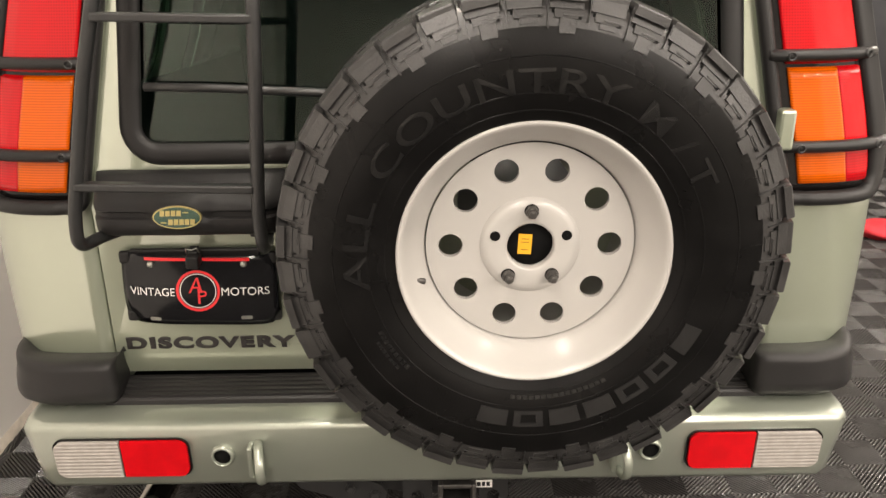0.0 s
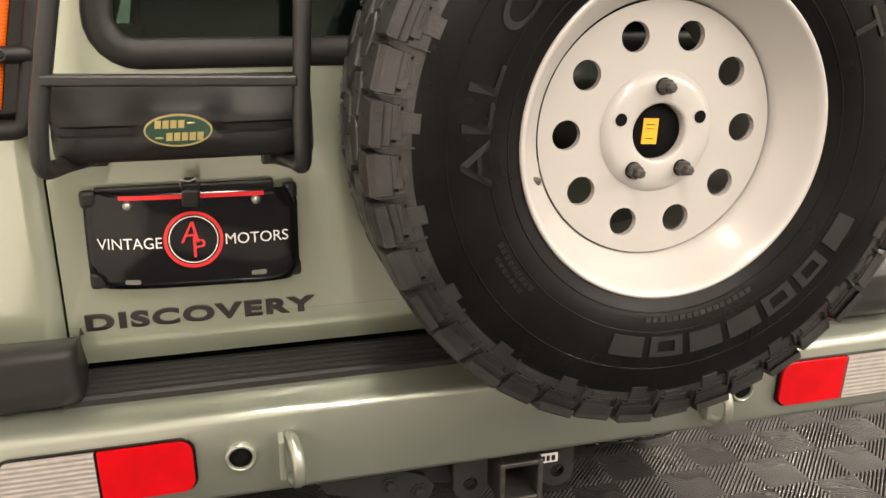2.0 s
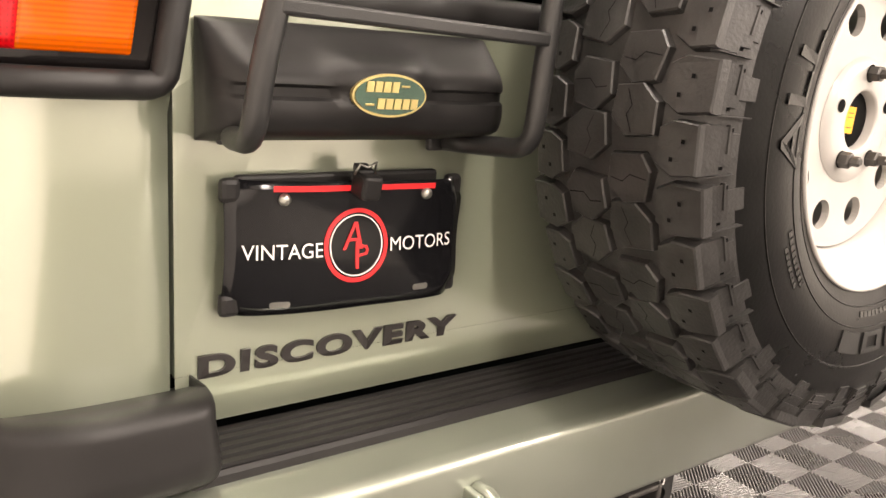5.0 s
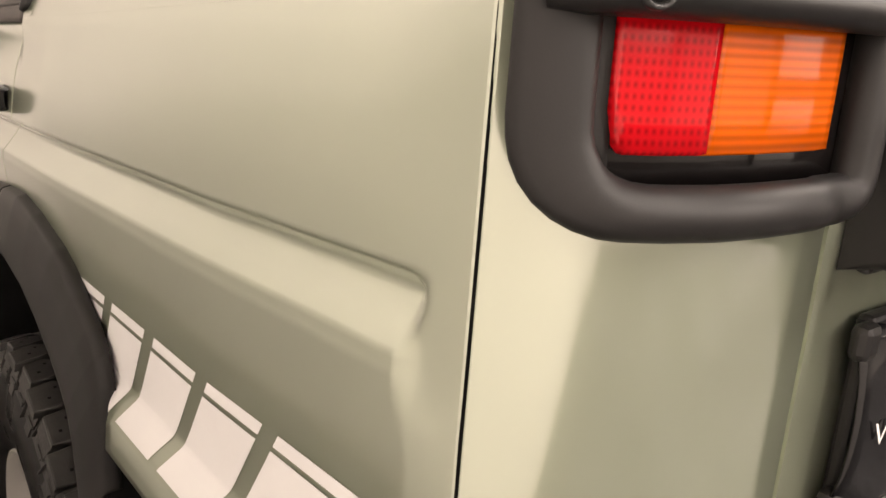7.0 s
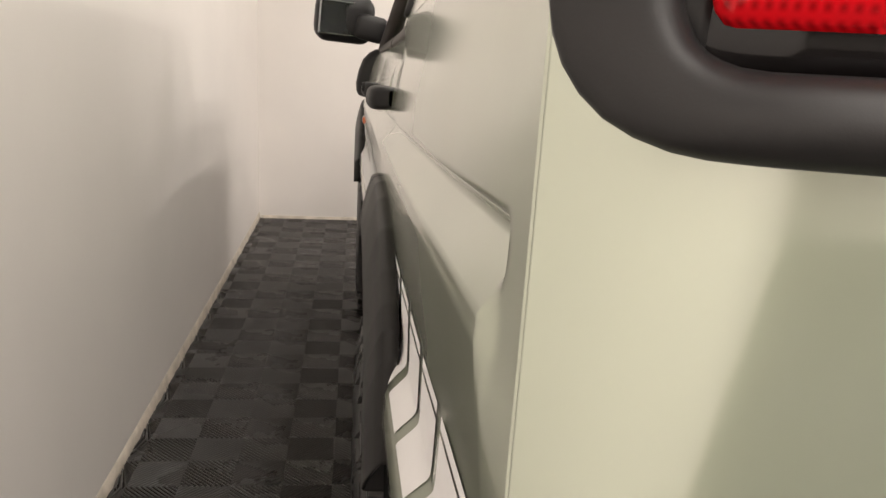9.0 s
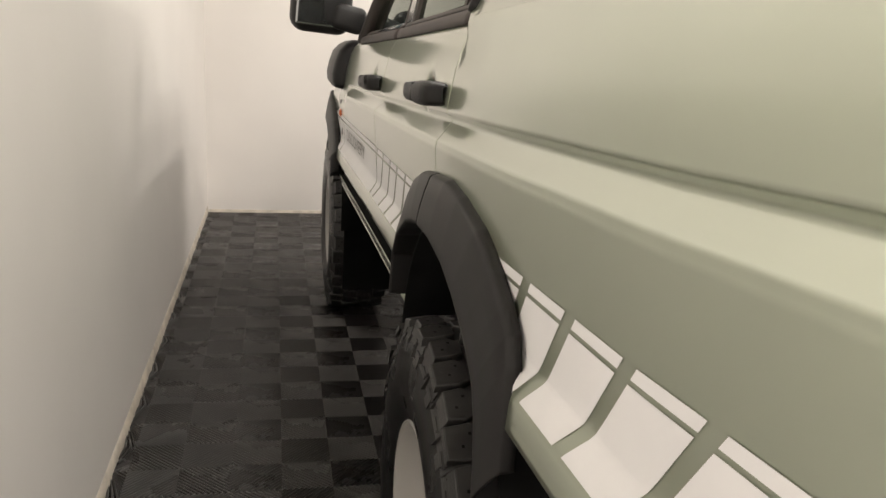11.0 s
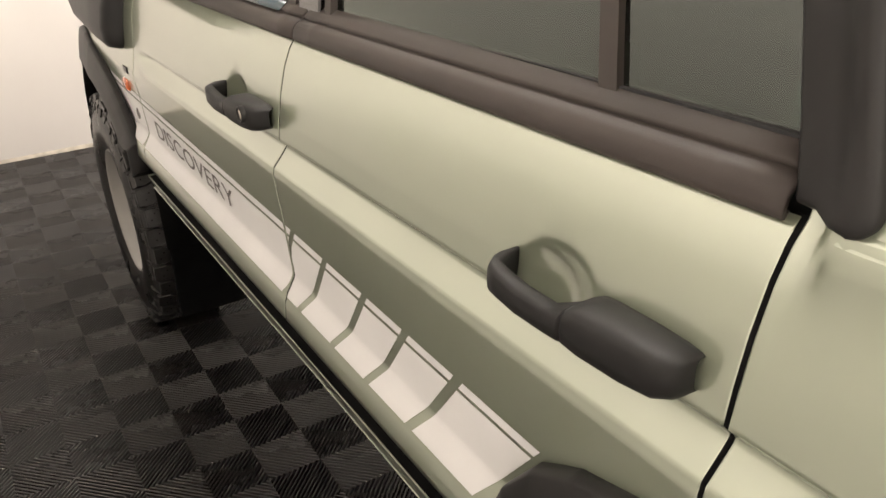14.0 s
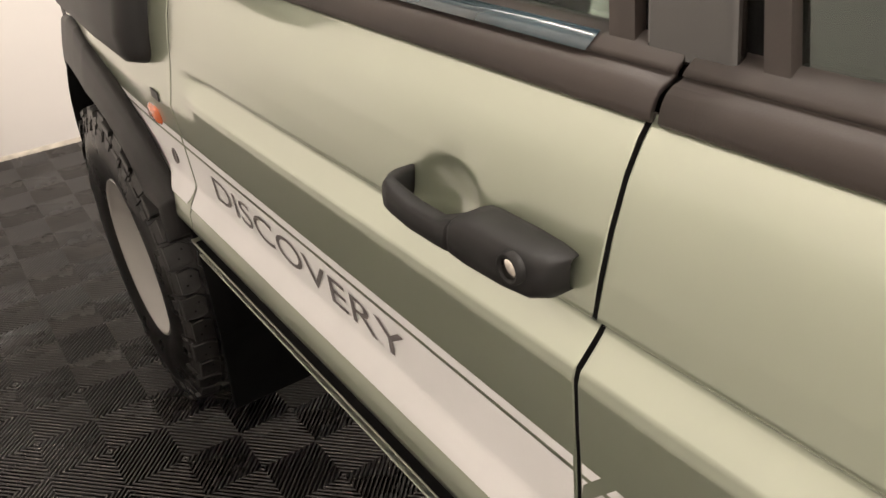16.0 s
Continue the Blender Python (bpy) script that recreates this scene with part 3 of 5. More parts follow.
N = 48
circle = lambda r, cx=0, cz=0: [(cx + r * math.cos(2 * math.pi * i / N), cz + r * math.sin(2 * math.pi * i / N)) for i in range(N)]
slab("ring", circle(0.0415, -0.002), [circle(0.0365, -0.002)], on_plate, 0.001, PRINTR, plate, "red ring")
slab("ring", circle(0.0345, -0.002), [circle(0.0330, -0.002)], on_plate, 0.001, PRINTW, plate, "thin white ring")
for pts in ([(-0.020, -0.004), (-0.016, -0.004), (-0.002, 0.026), (-0.005, 0.026)], [(-0.005, 0.026), (-0.001, 0.026), (0.006, -0.004), (0.002, -0.004)], [(-0.013, 0.005), (0.001, 0.005), (0.001, 0.008), (-0.013, 0.008)],
            [(-0.003, -0.026), (0.001, -0.026), (0.001, 0.004), (-0.003, 0.004)], [(0.001, 0.001), (0.012, -0.001), (0.014, -0.006), (0.012, -0.011), (0.001, -0.013), (0.001, -0.010), (0.009, -0.009), (0.011, -0.006), (0.009, -0.003), (0.001, -0.002)]):
    slab("monogram_bar", pts, [], on_plate, 0.0012, PRINTR, plate)
for text, u0, u1 in (("VINTAGE", -0.133, -0.0455), ("MOTORS", 0.0425, 0.133)):
    word(text, u0, u1, -0.0095, 0.0065, lambda a, b, d: on_plate(a, b, -0.0012), PRINTW, plate)
for u, vv in ((-0.0885, 0.0525), (0.0885, 0.0555)):
    v, f = lathe([(0.0001, -0.004), (0.004, -0.0035), (0.0065, -0.001), (0.007, 0.002)], 14)
    mesh("screw", v, f, STEEL, plate, "", True, Matrix.Translation(on_plate(u, vv, -0.001)))
for u, vv in ((-0.090, -0.0605), (0.088, -0.0555)):
    slab("slot", [(u + a, vv + b) for a, b in round_rect(0.022, 0.007, 0.003)], [], on_plate, 0.0008, STEEL, plate)
slab("red_strip", [(-0.1 + 0.02 * i, 0.0605 + 0.0001 * i) for i in range(11)] + [(0.1 - 0.02 * i, 0.0680 - 0.00015 * i) for i in range(11)], [], on_plate, 0.0015, PRINTR, plate, "red strip along the top edge")
part("clamp", box_bm((0.024, 0.030, 0.027), 0.004, pose(-0.437, -0.044, 1.209, 8, 4, 0)), PLASTIC, plate, "black plastic clamp block")
part("clamp_jaw", box_bm((0.017, 0.020, 0.009), 0.002, pose(-0.437, -0.036, 1.2245, 20, 0, 0)), POWDER, plate)
tube("clamp_wire", [(-0.450, -0.040, 1.221), (-0.448, -0.048, 1.233), (-0.438, -0.046, 1.229), (-0.428, -0.048, 1.234), (-0.426, -0.040, 1.221)], 0.0016, STEEL, plate, "thin bent steel wire", 6)
for cx, cz in ((-0.578, 1.083), (-0.578, 1.204), (-0.298, 1.080), (-0.298, 1.200)):
    part("corner_foam", box_bm((0.022, 0.014, 0.026), 0.006, pose(cx, -0.012, cz)), PLASTIC, plate)

# ladder
ladder = new("ladder")
hang(ladder, car)
ladder["label"] = "black powder-coated tubular rear ladder"
ladder.empty_display_size = 0.05
LEFT = rounded([(-0.567, -0.012, 1.262), (-0.592, -0.05, 1.262), (-0.606, -0.133, 1.268), (-0.600, -0.138, 1.33), (-0.548, -0.138, 1.56), (-0.508, -0.136, 1.70), (-0.50, -0.10, 1.90)], 0.03)
RIGHT = rounded([(-0.313, -0.012, 1.252), (-0.292, -0.05, 1.252), (-0.284, -0.131, 1.258), (-0.286, -0.138, 1.32), (-0.270, -0.138, 1.56), (-0.262, -0.136, 1.70), (-0.262, -0.10, 1.90)], 0.03)
for pts in (LEFT, RIGHT):
    tube("rail", pts, 0.0115, POWDER, ladder, "", 14)
for (xa, za), (xb, zb) in (((-0.590, 1.382), (-0.288, 1.374)), ((-0.518, 1.658), (-0.266, 1.652)), ((-0.50, 1.86), (-0.262, 1.86))):
    part("rung", box_bm((xb - xa, 0.024, 0.014), 0.003, pose((xa + xb) / 2, -0.138, (za + zb) / 2, 0, math.degrees(math.atan2(za - zb, xb - xa)), 0)), POWDER, ladder)
for x, z in ((-0.567, 1.258), (-0.313, 1.249)):
    part("mounting_pad", box_bm((0.045, 0.01, 0.018), 0.004, pose(x, -0.006, z)), POWDER, ladder)
    v, f = lathe([(0.0001, -0.004), (0.005, -0.003), (0.006, 0.004)], 10)
    mesh("bolt", v, f, STEEL, ladder, "", True, Matrix.Translation((x + 0.006, -0.013, z)))


# tail lamps with their guards, wrapped round the corner
def wrap(t, z, side, off):
    """A point on the corner at path position t (0 to 9)."""
    k = min(8, int(t))
    return corner_pt(k, z, side, off).lerp(corner_pt(k + 1, z, side, off), t - k)


def wrapped(name, t0, t1, z0, z1, off, depth, side, mat, parent, label="", bevel=0.004, corner=0.0):
    nt, nz = max(3, int((t1 - t0) * 8)), max(3, int((z1 - z0) / 0.02))
    rows = []
    for i in range(-1, nt + 2):
        t = t0 + (t1 - t0) * min(max(i, 0), nt) / nt
        row = []
        for j in range(-1, nz + 2):
            lift = 0.0
            if corner:
                q = max(0.0, 1 - (t1 - t) / (0.2 * (t1 - t0)))
                lift = corner * (1 - math.sqrt(max(0.0, 1 - q * q)))
            z = z0 + lift + (z1 - z0 - lift) * min(max(j, 0), nz) / nz
            edge = i in (-1, nt + 1) or j in (-1, nz + 1)
            zi = z + (bevel if j == 0 else -bevel if j == nz else 0) * (0 if edge else 1)
            row.append(wrap(t, z if edge else zi, side, off - depth if edge else off))
        rows.append(row)
    if side > 0:
        rows = rows[::-1]
    v, f = grid(rows)
    bm = bmesh.new()
    vs = [bm.verts.new(p) for p in v]
    for q in f:
        bm.faces.new([vs[i] for i in q])
    return part(name, bm, mat, parent, label, True)


def along(s, z, side, off):
    """A point on the corner at the arc length s."""
    return wrap(float(np.interp(s, ARC, range(10))), z, side, off)


ARC = [0.0]
for (wa, ya), (wb, yb) in zip(CPATH, CPATH[1:]):
    ARC.append(ARC[-1] + math.hypot(wb - wa, yb - ya))


def dense(pts, step=0.008):
    out = [pts[0]]
    for a, b in zip(pts, pts[1:]):
        n = max(1, int((b - a).length / step))
        out += [a.lerp(b, i / n) for i in range(1, n + 1)]
    return out


for side in (-1, 1):
    lamp = wrapped("tail_lamp", 0.35, 7.2, 1.311, 1.76, 0.007, 0.02, side, LAMPBLACK, car, "tail lamp with red and amber lenses behind a black guard")
    wrapped("red_lens", 1.32, 6.05, 1.5475, 1.725, 0.013, 0.012, side, RED, lamp, "red upper lens")
    wrapped("amber_lens", 1.40, 4.22, 1.329, 1.546, 0.013, 0.012, side, AMBER, lamp, "amber lens")
    wrapped("side_lens", 4.23, 6.05, 1.329, 1.546, 0.013, 0.012, side, RED, lamp, "red side lens", 0.004, 0.02)
    # guard: one moulded frame with two cross bars
    s0, s1 = 0.012, ARC[8] - 0.010
    low_ = [Vector((s0, 1.75, 0)), Vector((s0, 1.62, 0)), Vector((s0, 1.305, 0)), Vector((0.10, 1.305, 0))]
    frame_ = rounded(low_, 0.016)[:-1] + rounded([Vector((0.10, 1.305, 0)), Vector((s1, 1.305, 0)), Vector((s1, 1.742, 0)), Vector((s0, 1.75, 0))], 0.058, 9)
    loop_ = dense(frame_)
    rows = []
    for i, p in enumerate(loop_):
        a, b = loop_[i - 1], loop_[(i + 1) % len(loop_)]
        t = (b - a).normalized() if (b - a).length > 1e-6 else Vector((0, 1, 0))
        nrm = Vector((t.y, -t.x, 0))
        # the leg along the body side is a broad flat moulding, the rest is a round bar
        broad = min(1.0, max(0.0, (p.x - s1 + 0.040) / 0.034))
        wide, high = 0.0138 + 0.0030 * broad, 0.0138
        c = p - Vector((0.0030 * broad, 0, 0))
        lift = 0.013 if p.x < 0.05 else 0.016 - 0.006 * min(1.0, max(0.0, (p.x - 0.12) / 0.06))
        row = []
        for k in range(17):
            w = 2 * math.pi * k / 16
            e = 0.62 + 0.38 * (1 - broad)
            cu, cv = math.copysign(abs(math.cos(w)) ** e, math.cos(w)), math.copysign(abs(math.sin(w)) ** e, math.sin(w))
            q = c + nrm * wide * cu
            row.append(along(q.x, q.y, side, lift + high * cv))
        rows.append(row)
    rows.append(rows[0])
    v, f = grid(rows)
    bm = bmesh.new()
    vs = [bm.verts.new(p) for p in v]
    for q in f:
        bm.faces.new([vs[i] for i in q])
    bmesh.ops.remove_doubles(bm, verts=bm.verts[:], dist=0.00005)
    guard = part("lamp_guard", bm, PLASTIC, lamp, "black moulded lamp guard", True)
    for z in (1.567, 1.404):
        pts = [along(s0 + (s1 - s0) * i / 26, z, side, 0.018 + 0.008 * min(1, i / 3, (26 - i) / 2)) for i in range(27)]
        tube("guard_bar", pts, 0.0112, PLASTIC, lamp, "", 10, False, 1.25)
    wrapped("lamp_bezel", 5.95, 7.0, 1.318, 1.735, 0.0088, 0.012, side, PLASTIC, lamp, "satin black lamp surround")
    for z in (1.404, 1.567):
        for t in (1.35, 5.8):
            p, q = wrap(t, z, side, 0.041), wrap(t, z, side, 0.06)
            m = (p - q).to_track_quat("Y", "Z").to_matrix().to_4x4()
            v, f = lathe([(0.0001, 0.006), (0.0045, 0.006), (0.0050, 0.0), (0.0075, -0.003), (0.0085, 0.003)], 14)
            mesh("guard_bolt", v, f, POWDER, lamp, "", True, Matrix.Translation(p) @ m)

# rear bumper
BX = [(-0.800, 0.18), (-0.800, -0.09), (-0.792, -0.125), (-0.770, -0.141), (0.770, -0.141), (0.792, -0.125), (0.800, -0.09), (0.800, 0.18)]
rows = []
for x, y in BX:
    s = lambda k: Vector((XC + x * (1 - k * 0.024), y + k * 0.006 * (1 if y < 0.1 else 0), 0))
    inner = Vector((XC + max(-0.64, min(0.64, x)), 0.02 if y < 0.1 else y, 0))
    rows.append([inner + Vector((0, 0, 0.918))] + [s(0) * (1 - q) + inner * q + Vector((0, 0, z)) for q, z in ((0.12, 0.911), (0.04, 0.908), (0.012, 0.904), (0, 0.897))] + [s(0.5) + Vector((0, 0, 0.835)), s(1) + Vector((0, 0, 0.778)), s(1) * 0.98 + inner * 0.02 + Vector((0, 0, 0.770)), s(1) * 0.8 + inner * 0.2 + Vector((0, 0, 0.768))])
v, f = grid(rows)
bm = bmesh.new()
vs = [bm.verts.new(p) for p in v]
for q in f:
    bm.faces.new([vs[i] for i in q])
bumper = part("rear_bumper", bm, BUMPER, car, "sage-green welded steel rear bumper", True)
thick(bumper, 0.005)
on_bump = lambda u, v, d=0.0: (u, -0.141 - 0.004 + (0.897 - v) * 0.05 + d, v)
for side in (-1, 1):
    cx = XC + side * (0.605 if side < 0 else 0.613)
    rl = slab("rear_light", [(cx + a, 0.839 + b) for a, b in round_rect(0.262, 0.088, 0.022)], [], lambda u, v, d: on_bump(u, v, d), 0.012, LAMPBLACK, car, "flush red and clear rear light")
    red = [(cx - side * 0.0 + a * 1.0, 0.839 + b) for a, b in round_rect(0.254, 0.081, 0.019)]
    inn = [(min(u, cx - 0.002) if side > 0 else max(u, cx + 0.002), v) for u, v in red]
    out = [(max(u, cx + 0.002) if side > 0 else min(u, cx - 0.002), v) for u, v in red]

    def tidy(loop):
        res = []
        for p in loop:
            if not res or (abs(p[0] - res[-1][0]) + abs(p[1] - res[-1][1])) > 1e-5:
                res.append(p)
        flat = [p for p in res]
        keep = []
        n = len(flat)
        for i in range(n):
            a, b, c = flat[i - 1], flat[i], flat[(i + 1) % n]
            if abs((b[0] - a[0]) * (c[1] - b[1]) - (b[1] - a[1]) * (c[0] - b[0])) > 1e-9:
                keep.append(b)
        return keep
    slab("red_lens", tidy(inn), [], lambda u, v, d: on_bump(u, v, d - 0.006), 0.006, REDFLAT, rl, "red lens")
    slab("clear_lens", tidy(out), [], lambda u, v, d: on_bump(u, v, d - 0.006), 0.006, CLEARL, rl, "ribbed clear lens")
    hx = XC + side * 0.413
    v, f = lathe([(0.0155, 0.03), (0.0165, -0.004), (0.018, -0.0065), (0.0215, -0.0055), (0.0235, 0.0), (0.0235, 0.006)], 28)
    mesh("sensor_hole", v, f, BUMPER, bumper, "steel-lipped round hole", True, Matrix.Translation(on_bump(hx, 0.840)))
    # flat near-black disc in place of the hole's shaded inside
    v, f = lathe([(0.0001, 0.0), (0.0165, 0.0), (0.0165, 0.02)], 20)
    mesh("hole_shade", v, f, SHADOW, bumper, "", True, Matrix.Translation(on_bump(hx, 0.840, 0.0)))
    ex = XC + side * 0.347
    eye = tube("tow_eye", [(ex + 0.004, -0.140, 0.868), (ex + 0.008, -0.160, 0.868), (ex + 0.012, -0.176, 0.858), (ex + 0.014, -0.184, 0.842), (ex + 0.014, -0.186, 0.826), (ex + 0.014, -0.182, 0.810), (ex + 0.012, -0.170, 0.799), (ex + 0.008, -0.152, 0.796), (ex + 0.004, -0.138, 0.797)], 0.0062, BUMPER, bumper, "sage-painted bent tow eye", 10, False, 1.5)
    part("tow_tab", box_bm((0.010, 0.030, 0.066), 0.003, pose(ex - 0.008, -0.152, 0.838)), BUMPER, eye)

# ribbed step on the bumper
prof = [(0.010, 0.925), (0.008, 0.936)]
for i in range(5):
    y0 = 0.004 - i * 0.0135
    prof += [(y0, 0.9365 - 0.002 * i), (y0 - 0.0075, 0.9358 - 0.002 * i), (y0 - 0.0085, 0.9318 - 0.002 * i), (y0 - 0.0125, 0.9315 - 0.002 * i)]
prof += [(-0.066, 0.9265), (-0.070, 0.922), (-0.072, 0.912)]
rows = [[Vector((XC + x, y, z)) for y, z in prof] for x in (-0.652, -0.3, 0, 0.3, 0.652)]
v, f = grid(rows)
bm = bmesh.new()
vs = [bm.verts.new(p) for p in v]
for q in f:
    bm.faces.new([vs[i] for i in q])
part("rear_step", bm, PLASTIC, car, "ribbed black rubber step on the bumper")

# corner caps
for side in (-1, 1):
    path = rounded([(0.632, 0.012, 0), (0.622, -0.082, 0), (0.745, -0.088, 0), (0.815, -0.062, 0), (0.852, 0.005, 0), (0.862, 0.066, 0)], 0.03, 6)
    rows = []
    for i, p in enumerate(path):
        a, b = path[max(i - 1, 0)], path[min(i + 1, len(path) - 1)]
        t = (b - a).normalized()
        nn = Vector((t.y, -t.x, 0)) if i > 0 else Vector((-1, 0, 0))
        c = Vector((0.70, 0.10, 0))
        row = []
        for q, z in ((0.80, 0.985), (0.40, 1.004), (0.2, 1.008), (0.07, 1.006), (0.025, 1.001), (0.006, 0.994), (0.0, 0.984), (-0.006, 0.955), (-0.008, 0.938), (-0.005, 0.929), (0.004, 0.924), (0.03, 0.921), (0.3, 0.920)):
            base = p.lerp(Vector((min(p.x, 0.80), 0.05 + max(0, p.y), 0)), q) if q > 0 else p - nn * 0 + (p - c).normalized() * (-q)
            row.append(Vector((XC + side * base.x, base.y, z + (rake(max(0, p.y), 0.95) - 0.062) * 0.5)))
        rows.append(row)
    if side > 0:
        rows = rows[::-1]
    v, f = grid(rows)
    mesh("bumper_cap", v, f, PLASTIC, car, "black plastic bumper corner cap", True)

# hitch and chassis below the bumper
HX, HZ = 0.055, 0.690
hitch = part("tow_hitch", box_bm((0.12, 0.10, 0.10), 0.008, pose(HX, 0.04, HZ)), POWDER, car, "dark steel tow hitch with square receiver")
for dx, dz, w, h in ((-0.034, 0, 0.010, 0.078), (0.034, 0, 0.010, 0.078), (0, 0.034, 0.060, 0.010), (0, -0.034, 0.060, 0.010)):
    part("receiver_wall", box_bm((w, 0.10, h), 0.003, pose(HX + dx, -0.045, HZ + dz)), DARKSTEEL, hitch)
# near-black plug standing for the shade inside the receiver
part("receiver_shade", box_bm((0.058, 0.02, 0.058), 0.001, pose(HX, -0.012, HZ)), SHADOW, hitch)
for dx in (-0.082, 0.076):
    outline = [(dx + HX - 0.030, HZ + 0.045), (dx + HX - 0.030, HZ - 0.012)] + [(dx + HX + 0.030 * math.cos(radians(a)), HZ - 0.012 + 0.026 * math.sin(radians(a))) for a in range(195, 346, 15)] + [(dx + HX + 0.030, HZ - 0.012), (dx + HX + 0.030, HZ + 0.045)]
    hole_ = [(dx + HX + 0.013 * math.cos(2 * math.pi * i / 16), HZ - 0.008 + 0.013 * math.sin(2 * math.pi * i / 16)) for i in range(16)]
    slab("shackle_plate", outline, [hole_], lambda u, v, d: (u, -0.066 + d, v), 0.014, POWDER, hitch, "steel plate with a shackle hole")
tongue = slab("side_plate", [(-0.30, 0.745), (-0.27, 0.700), (-0.15, 0.660), (-0.118, 0.655), (-0.096, 0.666), (-0.090, 0.686), (-0.104, 0.706), (-0.24, 0.765)], [], lambda u, v, d: (u, -0.06 + d, v), 0.012, POWDER, hitch, "bolted steel side plate")
for bx, bz in ((-0.165, 0.700), (-0.115, 0.681)):
    v, f = lathe([(0.0001, -0.010), (0.008, -0.009), (0.010, -0.006), (0.010, -0.002), (0.0145, -0.002), (0.0145, 0.001)], 6)
    mesh("bolt", v, f, POWDER, hitch, "", False, Matrix.Translation((bx, -0.061, bz)))
part("cross_bar", box_bm((0.10, 0.05, 0.05), 0.006, pose(-0.07, 0.0, 0.686, 0, 12, 0)), POWDER, hitch)
box("label_tag", (0.090, -0.0735, 0.706), (0.128, -0.0715, 0.724), PRINTW, hitch, 0.0005, "small white printed tag")
for x0, x1 in ((0.096, 0.104), (0.107, 0.113), (0.116, 0.123)):
    box("tag_bar", (x0, -0.0745, 0.710), (x1, -0.0738, 0.720), PLASTIC, hitch)
box("chassis", (XC - 0.62, 0.05, 0.66), (XC + 0.62, 4.1, 0.86), SHADOW, car, 0.02, "black underbody")
# two unseen boxes added under the chassis to stop light leaking through
box("belly_light_block", (XC - 0.55, 1.62, 0.40), (XC + 0.55, 3.25, 0.67), SHADOW, car, 0.04, "black box added under the car to block light")
box("rear_light_block", (XC - 0.5, 0.28, 0.50), (XC + 0.5, 0.8, 0.67), SHADOW, car, 0.04, "black box added under the tail to block light")
v, f = lathe([(0.026, 0.30), (0.026, -0.06), (0.0265, -0.064), (0.029, -0.066), (0.0325, -0.064), (0.033, -0.05), (0.033, 0.30)], 28)
mesh("tail_pipe", v, f, CHROME, car, "polished steel exhaust tail pipe", True, pose(-0.585, 0.0, 0.655, 4, 0, -4))
# panel added behind the front wheel to keep the space there dark
part("dark_flap", box_bm((0.22, 0.010, 0.60), 0.003, pose(XC - 0.755, 3.20, 0.53, 4, 0, 0)), SHADOW, car, "black flap added behind the front wheel to darken the gap")
tube("rear_axle", [(XC - 0.7, HUB1, HUBZ), (XC + 0.7, HUB1, HUBZ)], 0.05, SHADOW, car, "", 12)
tube("front_axle", [(XC - 0.7, HUB2, HUBZ), (XC + 0.7, HUB2, HUBZ)], 0.05, SHADOW, car, "", 12)


# ---- side windows, trims ----
def side_pt(side, off=0.0):
    return lambda u, v, d=0.0: surf(u, v, off - d, side)


def lean(z):
    """How far the window edges lean forward with height."""
    return 0.38 * (min(z, 1.50) - 1.40)


